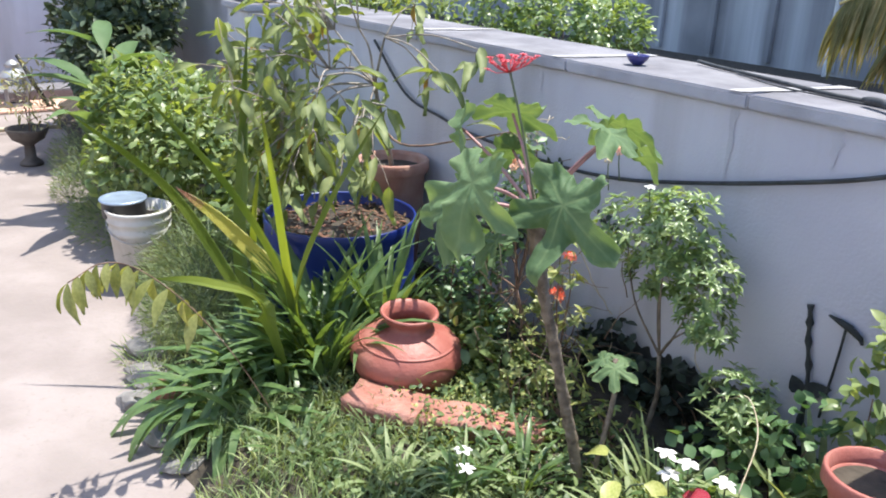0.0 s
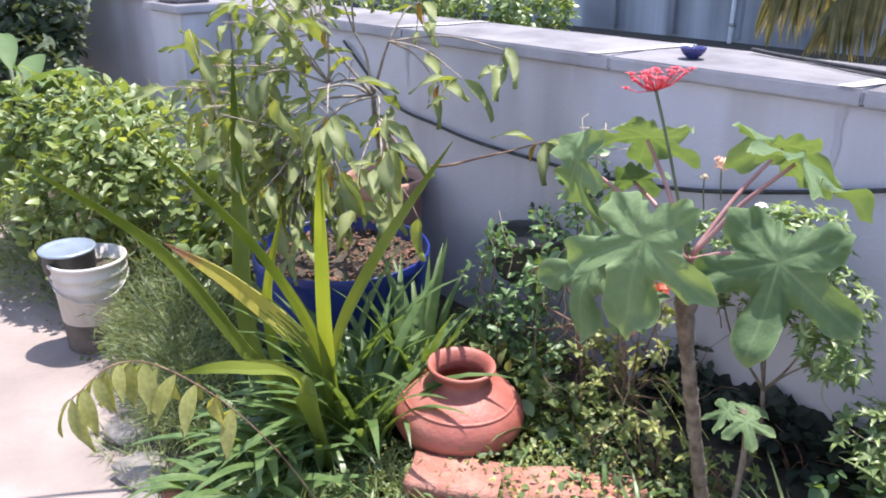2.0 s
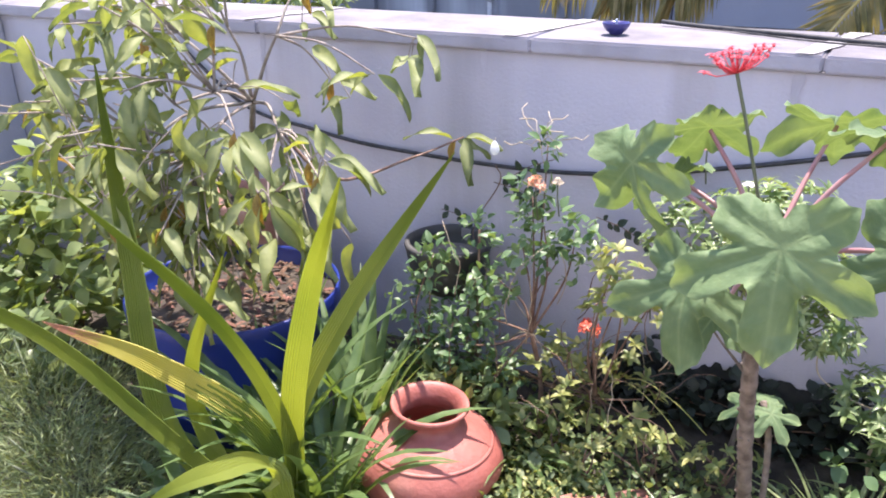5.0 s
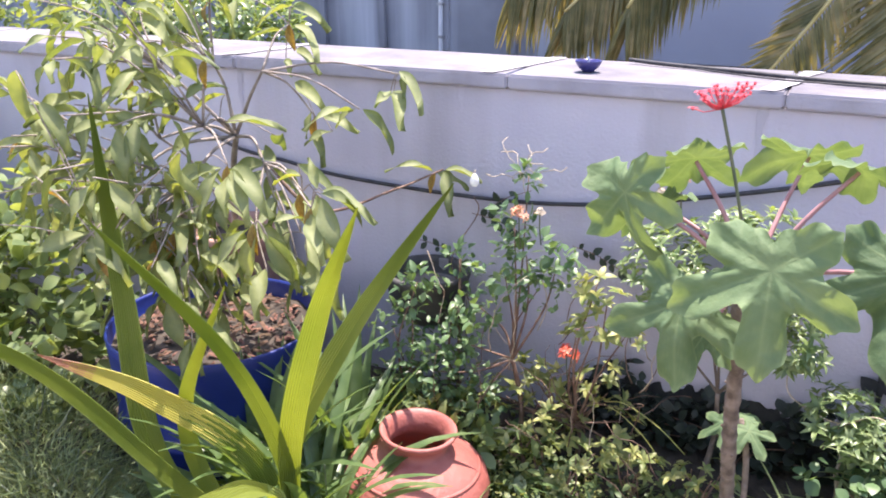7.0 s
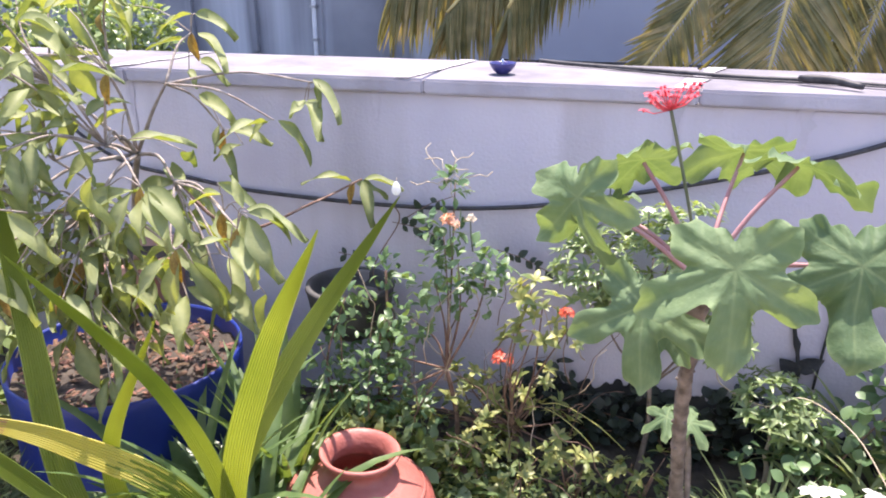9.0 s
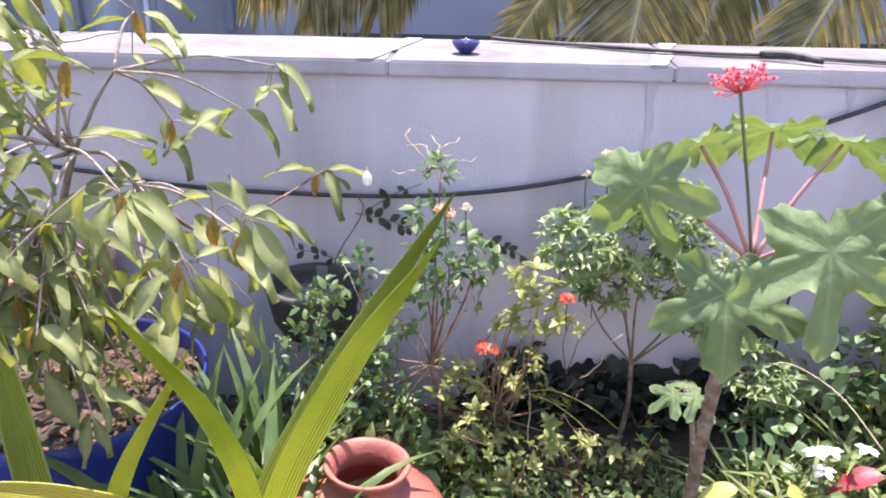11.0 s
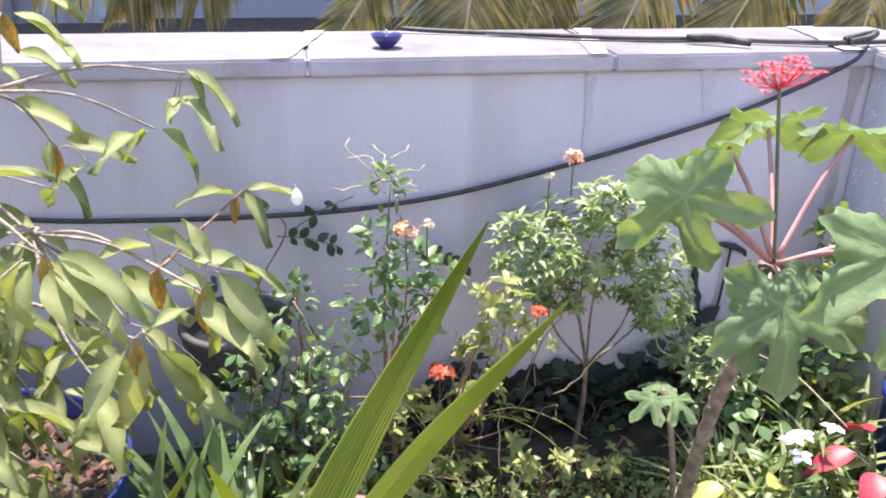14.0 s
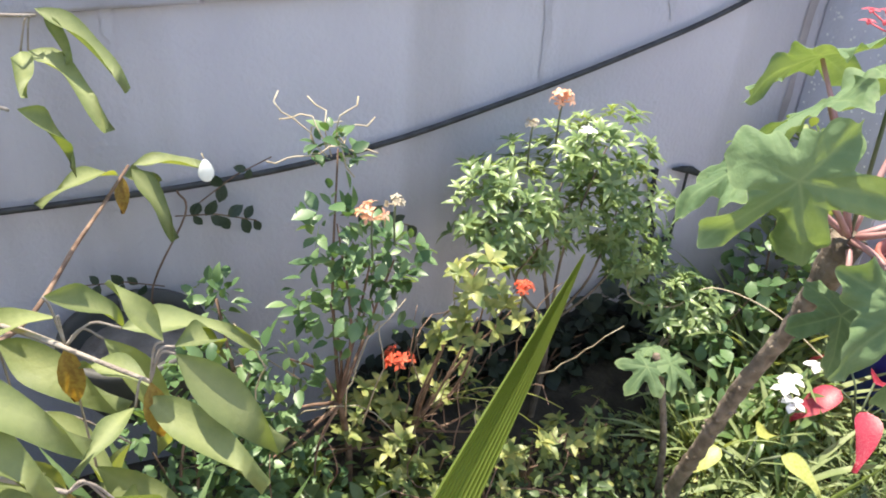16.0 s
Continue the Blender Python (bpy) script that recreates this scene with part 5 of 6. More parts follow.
    # sprigs: the node, then each leaf's foot from the node and the way and reach of the leaf
    sprigs = [
    ((-2.68, 1.25, 0.97), [(-0.02, 0.00, -0.01, -0.15, -0.07, -0.03), (-0.08, 0.00, 0.00, 0.01, -0.09, -0.07), (-0.02, 0.00, -0.01, -0.02, -0.12, -0.09), (-0.00, 0.00, -0.02, 0.05, -0.10, -0.07), (0.01, 0.00, -0.01, 0.15, -0.13, -0.09), (0.02, 0.00, -0.00, 0.17, -0.08, -0.07)]),
    ((-2.55, 1.17, 0.86), [(-0.01, 0.00, -0.01, -0.08, -0.09, -0.09), (0.03, 0.00, -0.02, 0.10, 0.03, -0.17), (0.01, 0.00, -0.01, -0.05, -0.07, -0.19), (-0.02, 0.00, 0.00, -0.11, 0.05, -0.05), (0.04, 0.00, -0.03, 0.06, 0.08, -0.14)]),
    ((-2.46, 1.28, 0.88), [(-0.01, 0.00, -0.02, 0.11, -0.12, -0.04), (0.03, 0.00, 0.03, 0.10, -0.10, -0.10), (0.03, 0.00, 0.04, 0.10, 0.10, -0.05), (0.02, 0.00, 0.05, -0.03, 0.02, 0.06), (-0.02, 0.00, -0.03, -0.06, -0.08, 0.02), (0.00, 0.00, -0.01, -0.07, 0.08, 0.03)]),
    ((-2.57, 1.7, 1.04), [(0.01, 0.00, -0.00, 0.10, 0.10, -0.14), (-0.01, 0.00, 0.00, -0.06, -0.04, -0.03), (-0.02, 0.00, -0.01, -0.07, -0.15, 0.04)]),
    ((-2.52, 1.85, 1.12), [(0.00, 0.00, 0.01, 0.13, -0.07, -0.08), (-0.02, 0.00, -0.05, 0.13, -0.16, -0.04), (0.01, 0.00, 0.00, 0.03, -0.05, -0.04), (-0.03, 0.00, -0.05, 0.00, -0.10, -0.02)]),
    ((-2.79, 1.8, 0.98), [(-0.01, 0.00, 0.02, 0.00, -0.06, -0.07), (0.06, 0.00, -0.04, -0.08, -0.06, -0.01), (-0.01, 0.00, -0.04, 0.09, -0.08, -0.06), (0.02, 0.00, 0.02, 0.14, -0.02, -0.04), (-0.07, 0.00, 0.10, 0.17, -0.08, -0.04)]),
    ((-2.91, 1.5, 1.01), [(0.02, 0.00, -0.00, 0.17, 0.08, 0.02), (-0.06, 0.00, -0.03, -0.09, -0.10, -0.05), (0.03, 0.00, 0.08, -0.14, -0.05, -0.03), (0.19, 0.00, -0.02, -0.05, 0.10, -0.05)]),
    ((-2.54, 1.36, 0.89), [(-0.01, 0.00, 0.07, 0.10, 0.06, -0.08), (0.06, 0.00, 0.01, 0.17, -0.01, -0.01), (0.04, 0.00, -0.00, 0.09, -0.08, -0.13), (0.00, 0.00, -0.19, 0.14, -0.14, -0.08), (-0.00, 0.00, 0.04, -0.14, 0.04, -0.02)]),
    ((-2.8, 1.35, 1.21), [(-0.19, 0.00, 0.11, 0.17, -0.10, -0.06), (-0.27, 0.00, 0.03, 0.20, -0.15, -0.06), (-0.23, 0.00, 0.11, 0.20, -0.05, 0.03), (-0.09, 0.00, 0.06, 0.00, 0.05, -0.17), (-0.20, 0.00, 0.03, 0.11, 0.00, -0.06), (-0.07, 0.00, 0.03, 0.06, 0.05, -0.02), (-0.08, 0.00, 0.14, -0.03, 0.10, -0.11)]),
    ((-2.83, 1.75, 1.26), [(0.02, 0.00, 0.00, 0.15, -0.07, -0.06), (0.01, 0.00, 0.05, -0.11, -0.05, -0.02), (0.02, 0.00, 0.05, 0.14, -0.05, -0.01), (-0.02, 0.00, -0.10, 0.05, -0.05, -0.03), (-0.02, 0.00, -0.02, -0.12, -0.03, 0.00), (0.02, 0.00, -0.07, 0.11, -0.05, -0.03), (-0.17, 0.00, 0.07, 0.04, -0.15, -0.05)]),
    ((-2.9, 1.2, 0.76), [(-0.03, 0.00, 0.22, -0.10, 0.05, -0.15), (0.06, 0.00, 0.19, 0.01, 0.05, -0.11), (0.01, 0.00, 0.14, -0.06, 0.00, -0.09), (0.21, 0.00, 0.13, -0.08, 0.00, -0.10), (0.11, 0.00, -0.10, -0.07, -0.02, -0.14), (0.16, 0.00, -0.14, -0.10, -0.04, -0.05), (0.06, 0.00, -0.02, -0.06, -0.05, -0.07)]),
    ((-2.92, 1.05, 0.78), [(-0.02, 0.00, 0.05, 0.14, -0.06, -0.10), (-0.14, 0.00, 0.35, 0.10, 0.00, -0.11), (-0.20, 0.00, 0.42, -0.11, 0.07, -0.15), (-0.44, 0.00, 0.00, -0.07, -0.05, -0.12), (-0.20, 0.00, 0.16, -0.05, -0.05, -0.10), (0.28, 0.00, 0.27, -0.13, 0.10, -0.18)]),
    ((-2.62, 1.45, 0.74), [(0.12, 0.00, -0.10, -0.08, 0.05, -0.18), (0.00, 0.00, 0.11, 0.20, -0.23, -0.05), (0.02, 0.00, -0.01, 0.11, -0.10, -0.06), (-0.10, 0.00, -0.06, 0.20, -0.10, -0.04)]),
    ]
    for node, leaves in sprigs:
        node = Vector(node)
        h = min(hubs, key=lambda q: (q - node).length)
        pts = curve_points([h, h.lerp(node, 0.5) + Vector((0, 0, 0.03)), node], 6)
        part("branch", mesh_of("branch", *tube(pts, [0.0032 * (1 - 0.6 * i / len(pts)) + 0.0010 for i in range(len(pts))], 6, 0.08), M_BARK), ob)
        for q, lf in enumerate(leaves):
            foot, way = node + Vector(lf[:3]), Vector(lf[3:])
            if (foot - node).length > 0.03:
                part("branch", mesh_of("branch", *tube(curve_points([node, node.lerp(foot, 0.5) + Vector((0, 0, 0.02)), foot], 4), 0.0016, 5), M_BARK), ob)
            part("leaf", LEAFT[q % 4], ob, m=aim(foot, way, (R.uniform(-0.5, 0.5), R.uniform(-0.9, 0.1), 1.0), min(0.175, max(0.085, way.length))))
        if len(leaves) > 4:
            part("leaf", LEAFO[0], ob, m=aim(node, (R.uniform(-0.3, 0.3), -0.4, -0.8), (0, -1, 0.5), 0.08))
    # a long shoot that reaches the wall
    shoots = [(0, [(-2.64, 1.58, 0.76), (-2.52, 1.80, 0.78), (-2.43, 1.96, 0.815)], [(0.115, -0.02, 0.012), (0.06, -0.08, -0.08), (-0.13, -0.11, 0.09), (0.04, 0.05, -0.03)], 0.145)]
    for hi, way, dirs, size in shoots:
        pts = curve_points([hubs[hi]] + way, 6)
        part("branch", mesh_of("branch", *tube(pts, [0.0045 * (1 - 0.7 * i / len(pts)) + 0.0012 for i in range(len(pts))], 6, 0.08), M_TWIG), ob)
        for q, d in enumerate(dirs):
            d = Vector(d).normalized()
            part("leaf", LEAFT[q % 4], ob, m=aim(pts[-1 - q // 2] + d * 0.008, d, (R.uniform(-0.3, 0.3), R.uniform(-0.7, 0.0), 1.0), size * R.uniform(0.9, 1.1)))
        part("leaf", LEAFO[0], ob, m=aim(pts[-2], (R.uniform(-0.5, 0.5), -0.5, -0.6), (0, -0.5, 1), 0.07))
    return ob


young_tree()

gd = thing("glass_drop", "clear glass drop hanging from a leaf tip", "ornament", (-2.303, 1.915, 0.786))
part("drop", mesh_of("drop", *lathe([(0.0, 0.0), (0.008, 0.002), (0.0135, 0.010), (0.0145, 0.018), (0.011, 0.030), (0.005, 0.040), (0.0, 0.044)], 20), M_DROP), gd)
part("thread", mesh_of("thread", *tube([(0, 0, 0.042), (-0.003, 0.012, 0.05)], 0.001, 5), M_DRY), gd)
LEAFV = mesh_of("leaflet", *leaf_geo(1.0, 0.62, 0.4, 0.2, 4, 0.5), M_DARKLEAF)
wl = thing("climbing_vine", "dark compound-leaved vine against the wall", "vine", (0, 0, 0))
vine = curve_points([(-2.44, 1.98, -0.03), (-2.36, 2.03, 0.30), (-2.43, 2.02, 0.48), (-2.34, 2.03, 0.66), (-2.35, 2.02, 0.72)], 6)
part("stem", mesh_of("stem", *tube(vine, 0.0022, 6), M_TWIG), wl)
for base, way, k in (((-2.36, 2.03, 0.66), (1, 0, -0.12), 9), ((-2.02, 2.03, 0.60), (1, -0.05, -0.2), 9), ((-2.40, 2.03, 0.50), (-0.7, -0.05, 0.3), 6), ((-2.16, 2.03, 0.76), (-0.9, 0, -0.35), 5)):
    b, w = Vector(base), Vector(way).normalized()
    part("leaf_stalk", mesh_of("leaf_stalk", *tube([b, b + w * 0.08, b + w * 0.16 - Vector((0, 0, 0.02))], 0.0015, 5), M_TWIG), wl)
    for q in range(k):
        s = (q // 2 + 1) / (k / 2 + 0.5) + R.uniform(-0.06, 0.06)
        sg = 1 if q % 2 else -1
        part("leaflet", LEAFV, wl, m=aim(b + w * 0.16 * s - Vector((0, 0, 0.02 * s * s)), w * R.uniform(0.3, 1.1) + Vector((0, R.uniform(-0.4, 0.0), sg * R.uniform(0.5, 1.0))), (R.uniform(-0.4, 0.4), -1, R.uniform(0.1, 0.8)), R.uniform(0.026, 0.042)))


# ---------------------------------------------------------------- bushes by the wall
def flower(plant, at, r, material, label, petals=14):
    """A bunch of florets, or one open flower, on a short stalk of its plant."""
    at = Vector(at) - plant.matrix_basis.translation
    hp = Heap()
    if petals < 10:
        for i in range(petals):
            a = i * 6.283 / petals
            hp.add(leaf_geo(r, r * 0.62, 0.9, 0.2, 4, 0.6), aim((0, 0, 0), (math.cos(a), math.sin(a), R.uniform(0.2, 0.7)), (0, 0, 1)))
    else:
        for i in range(petals):
            d = rnd_dir(0.55)
            c = d * r * R.uniform(0.55, 0.9)
            for q in range(4):
                al = d.orthogonal().normalized()
                al = Matrix.Rotation(q * 1.571 + i, 3, d) @ al
                hp.add(leaf_geo(r * 0.42, r * 0.24, 0.5, 0.2, 2, 0.5), aim(c, al + d * 0.35, d))
            hp.add(tube([(0, 0, 0), c * 0.6, c], r * 0.035, 4))
    fl = part("flower", hp.mesh("flower", material), plant, label, Matrix.Translation(at))
    part("flower_stalk", mesh_of("flower_stalk", *tube([(0.004, 0.01, -0.09), (0, 0.004, -0.04), (0, 0, 0.002)], 0.0022, 5), M_PETG), fl)
    return fl


bush_c = [((0.0, 0.0, 0.70), (0.19, 0.13, 0.12)), ((0.15, -0.02, 0.62), (0.13, 0.11, 0.13)), ((-0.16, -0.02, 0.66), (0.12, 0.11, 0.12)), ((0.06, -0.06, 0.80), (0.12, 0.1, 0.07)), ((0.20, -0.03, 0.50), (0.09, 0.08, 0.09)), ((-0.05, 0.03, 0.55), (0.12, 0.08, 0.08))]
bush_ob = leafy("round_bush", "rounded bush of small pale-edged leaves close to the wall", "bush", (-1.55, 1.90, -0.03), bush_c, SPEAR, M_BUSH, 2700, (0.028, 0.048), whorl=6, twig=M_STEM, fork=(0.02, 0.0, 0.30))
leafy("small_bush", "low bush of narrow pale green leaves", "bush", (-1.20, 1.86, -0.03), [((0, 0, 0.34), (0.11, 0.09, 0.07)), ((0.06, -0.02, 0.28), (0.09, 0.08, 0.07))], SPEAR, M_BUSH, 620, (0.03, 0.05), whorl=6, twig=M_DRY, fork=(0.0, 0.0, 0.16))
vari = [((0.07, -0.13, 0.66), 0.05), ((0.10, -0.13, 0.62), 0.05), ((0.08, -0.13, 0.54), 0.05), ((0.02, -0.12, 0.51), 0.035), ((0.17, -0.13, 0.55), 0.05), ((-0.15, 0.0, 0.28), 0.05), ((-0.15, 0.0, 0.23), 0.05), ((-0.04, 0.02, 0.28), 0.05), ((0.07, 0.0, 0.30), 0.06), ((0.09, 0.0, 0.26), 0.06), ((0.15, -0.05, 0.21), 0.05), ((-0.04, -0.05, 0.16), 0.07), ((-0.08, -0.05, 0.08), 0.08), ((-0.10, 0.0, 0.19), 0.06), ((0.01, -0.05, 0.08), 0.08), ((-0.30, 0.0, 0.17), 0.06), ((-0.21, -0.05, 0.20), 0.06), ((-0.38, -0.05, 0.18), 0.05), ((0.17, -0.05, 0.12), 0.06)]
BROAD = [leaf_geo(1, 0.42, 0.8, 0.3, 4, 0.45)]
vari_ob = leafy("variegated_shrub", "open twiggy shrub with yellow-edged variegated leaves", "shrub", (-1.92, 1.83, -0.03), vari, BROAD, M_VARI, 680, (0.028, 0.050), whorl=6, twig=M_TWIG, fork=(0.0, 0.0, 0.14))
for hx, hy in ((-1.86, 1.58), (-1.70, 1.66), (-2.00, 1.64), (-1.52, 1.70)):
    leafy("variegated_herb", "low young shoots with yellow-green whorled leaves", "herb", (hx, hy, -0.03), [((R.uniform(-0.06, 0.06), R.uniform(-0.05, 0.05), R.uniform(0.08, 0.20)), 0.05) for _ in range(5)], BROAD, M_VARI, 84, (0.028, 0.046), whorl=6, twig=M_TWIG, fork=(0.0, 0.0, 0.05), group="young shoots in the bed")
climb = [((0.0, 0.0, 0.90), 0.04), ((-0.02, -0.05, 0.78), 0.06), ((0.03, -0.08, 0.70), 0.08), ((-0.04, -0.06, 0.62), 0.09), ((0.05, -0.02, 0.58), 0.08), ((0.10, -0.02, 0.66), 0.06), ((-0.12, -0.05, 0.50), 0.07), ((-0.18, -0.06, 0.38), 0.07), ((-0.24, -0.1, 0.28), 0.09), ((-0.1, -0.1, 0.2), 0.08)]
scram_ob = leafy("scrambling_shrub", "scrambling twiggy shrub with small green leaves by the wall", "shrub", (-2.09, 1.80, -0.03), climb, OVAL, M_CREEP, 560, (0.022, 0.048), twig=M_TWIG, fork=(-0.02, -0.03, 0.34))
leafy("scrambling_shrub", "scrambling green shrub under the glass drop", "shrub", (-2.32, 1.80, -0.03), [((0, 0, 0.46), 0.07), ((-0.03, -0.05, 0.34), 0.09), ((0.05, -0.05, 0.24), 0.11), ((-0.08, -0.08, 0.14), 0.10), ((0.0, 0.05, 0.6), 0.05)], OVAL, M_CREEP, 300, (0.022, 0.046), twig=M_TWIG)
leafy("leafy_herb", "low green herb with broad soft leaves by the wall", "herb", (-2.25, 1.66, -0.03), [((0, 0, 0.12), (0.14, 0.1, 0.10)), ((0.16, -0.04, 0.10), (0.12, 0.1, 0.08)), ((-0.14, -0.02, 0.14), (0.12, 0.1, 0.1))], OVAL, M_SHRUB, 330, (0.04, 0.07), fork=(0, 0, 0.04))
leafy("scrambling_shrub", "thin scrambling shrub in front of the black bowl", "shrub", (-2.44, 1.70, -0.03), [((0.02, 0.02, 0.50), 0.06), ((-0.04, 0.0, 0.40), 0.07), ((0.06, -0.02, 0.58), 0.05), ((0.05, 0, 0.30), 0.08), ((-0.05, 0, 0.20), 0.09)], OVAL, M_CREEP, 230, (0.022, 0.045), twig=M_TWIG, fork=(0.0, 0.0, 0.18))
leafy("round_leaf_plant", "leafy climber against the side wall", "plant", (-0.80, 1.90, -0.03), [((0, 0, 0.30), (0.08, 0.12, 0.14)), ((-0.03, -0.06, 0.52), (0.06, 0.1, 0.12)), ((-0.02, 0.02, 0.66), (0.05, 0.08, 0.08)), ((-0.05, -0.12, 0.2), (0.08, 0.1, 0.1))], OVAL, M_SHRUB, 360, (0.03, 0.06), fork=(0, 0, 0.1))
# bare tangled twigs
tw = thing("bare_twigs", "tangle of dry curling twigs among the shrubs", "twigs", (0, 0, 0))
for k in range(46):
    x = R.uniform(-2.35, -1.62)
    p = Vector((x, R.uniform(1.6, 1.95), R.uniform(0.0, 0.45)))
    pts = [p]
    d = Vector((R.uniform(-0.5, 0.5), R.uniform(-0.3, 0.2), R.uniform(0.2, 1.0))).normalized()
    for _ in range(7):
        d = (d + rnd_dir() * 0.45).normalized()
        pts.append(pts[-1] + d * R.uniform(0.02, 0.055))
        pts[-1].y = min(pts[-1].y, 2.05)
    part("twig", mesh_of("twig", *tube(pts, [0.0019 - 0.00015 * i for i in range(8)], 5), M_TWIG if k % 3 else M_DRY), tw)
for k in range(9):
    p = Vector((-2.12 + R.uniform(-0.02, 0.06), 1.80, 0.84 + R.uniform(0, 0.06)))
    pts = [p]
    d = Vector((R.uniform(-0.6, 0.9), R.uniform(-0.2, 0.1), R.uniform(0.2, 0.9))).normalized()
    for _ in range(6):
        d = (d + rnd_dir() * 0.95).normalized()
        pts.append(pts[-1] + d * 0.022)
    part("twig", mesh_of("twig", *tube(pts, 0.0014, 4), M_DRY), tw)

flower(scram_ob, (-2.07, 1.677, 0.792), 0.034, M_ORANGE, "pale orange flower bunch on the scrambling shrub")
flower(bush_ob, (-1.669, 1.759, 0.923), 0.030, M_ORANGE, "pale orange flower bunch above the round bush")
flower(vari_ob, (-1.960, 1.830, 0.325), 0.042, M_SCARLET, "bright red-orange flower bunch on the variegated shrub")
flower(vari_ob, (-1.753, 1.68, 0.570), 0.026, M_SCARLET, "small red-orange flower on the variegated shrub")
flower(scram_ob, (-2.02, 1.70, 0.80), 0.02, M_DRY, "withered brown flower head")
flower(scram_ob, (-2.30, 1.78, 0.43), 0.024, M_DRY, "withered brown flower head")
flower(bush_ob, (-1.72, 1.77, 0.88), 0.016, M_DRY, "withered brown flower head")
flower(bush_ob, (-1.57, 1.80, 0.835), 0.02, M_WHITE, "small white flower on the round bush", 6)
herb = leafy("white_flower_herb", "low herb with white five-petalled flowers", "herb", (-1.09, 1.53, -0.03), [((0, 0, 0.12), (0.10, 0.09, 0.08)), ((0.06, 0.02, 0.17), (0.07, 0.07, 0.07))], LANCE, M_STRAP, 130, (0.05, 0.09), fork=(0, 0, 0.04))
for p in ((-1.14, 1.50, 0.27), (-1.09, 1.53, 0.255), (-1.115, 1.49, 0.225), (-0.99, 1.55, 0.25)):
    flower(herb, p, 0.034, M_WHITE, "white five-petalled flower", 5)
herb2 = leafy("white_flower_herb", "small white-flowered herb in the grass", "herb", (-1.58, 1.18, -0.03), [((0, 0, 0.07), (0.06, 0.06, 0.04))], LANCE, M_STRAP, 60, (0.05, 0.09), fork=(0, 0, 0.03))
for p in ((-1.62, 1.20, 0.10), (-1.56, 1.17, 0.085)):
    flower(herb2, p, 0.032, M_WHITE, "white five-petalled flower", 5)

# a small fern and dry straws
fern = thing("fern", "small bright green fern by the clay pot", "fern", (-2.36, 1.13, -0.03))
FERNL = mesh_of("pinna", *leaf_geo(1.0, 0.34, 0.3, 0.1, 3, 0.4), M_STRAP)
for dx, dy, h in ((0.02, -0.03, 0.34), (-0.05, -0.02, 0.26), (0.06, 0.03, 0.28)):
    pts = curve_points([(0, 0, 0), (dx * 0.6, dy * 0.6, h * 0.55), (dx * 1.6, dy * 1.6, h)], 8)
    part("frond", mesh_of("frond", *tube(pts, 0.0016, 5), M_PETG), fern)
    for i in range(4, len(pts)):
        w = 0.034 * (1 - 0.8 * (i / len(pts)) ** 2)
        for sg in (-1, 1):
            part("pinna", FERNL, fern, m=aim(pts[i], (sg, -0.15, 0.25), (0, -1, 0.3), w))
straw = thing("dry_straw", "thin yellow grass straws arching from the shrub", "straw", (0, 0, 0))
for ctrl in ([(-1.83, 1.80, 0.22), (-1.76, 1.76, 0.25), (-1.66, 1.73, 0.22), (-1.58, 1.72, 0.16)], [(-1.83, 1.80, 0.21), (-1.77, 1.75, 0.22), (-1.70, 1.73, 0.18), (-1.65, 1.72, 0.13)]):
    part("stalk", mesh_of("stalk", *tube(curve_points(ctrl, 6), 0.0013, 4), M_CALADG), straw)


def caladium(at, n, r, material, label):
    ob = thing("caladium", label, "plant", at)
    me = mesh_of("heart_leaf", *leaf_geo(1.6, 0.66, 0.7, 0.35, 12, 0.30, 0.06, 0.08, 1.15), material)
    for i in range(n):
        a = i * 2.4 + 0.5
        p = Vector((math.cos(a) * r * 0.8, math.sin(a) * r * 0.8, r * R.uniform(0.9, 1.5)))
        part("stalk", mesh_of("stalk", *tube([(0, 0, 0), p * 0.5 + Vector((0, 0, r * 0.3)), p], 0.003, 5), M_PETG), ob)
        part("leaf", me, ob, m=aim(p, (math.cos(a), math.sin(a) - 0.2, -0.25), (0, -0.25, 1), r * R.uniform(0.75, 1.05)))
    return ob


caladium((-0.90, 1.46, 0.10), 6, 0.10, M_CALAD, "red and white speckled heart-leaved caladium in the bed")
caladium((-1.25, 1.46, 0.06), 3, 0.085, M_CALADG, "lime-yellow heart-leaved caladium in the bed")
caladium((-1.20, 1.10, -0.03), 3, 0.07, M_CALADG, "lime-yellow heart-leaved caladium in the bed")
# added leaves, blackened to fill in the shade along the wall foot
leafy("shade_leaves", "blackish leaves added to darken the shade at the wall foot", "ivy", (-1.45, 2.03, -0.04), [((x * 0.10 - 0.48, -0.01, 0.10 + 0.05 * math.sin(x * 2.1)), (0.075, 0.03, 0.12 + 0.03 * math.sin(x * 1.3))) for x in range(9)], ROUND, M_SHADELEAF, 700, (0.03, 0.055))
leafy("round_leaf_plant", "soft round-leaved green plant by the side wall", "plant", (-1.05, 1.86, -0.03), [((0, 0, 0.25), (0.16, 0.12, 0.12)), ((0.12, -0.05, 0.35), (0.12, 0.1, 0.12)), ((-0.12, -0.12, 0.18), (0.14, 0.1, 0.09))], ROUND, M_CREEP, 190, (0.03, 0.055), fork=(0.0, 0.0, 0.06))
vw = thing("climbing_vine", "thin bare vine tendril trailing over the low plants", "vine", (0, 0, 0))
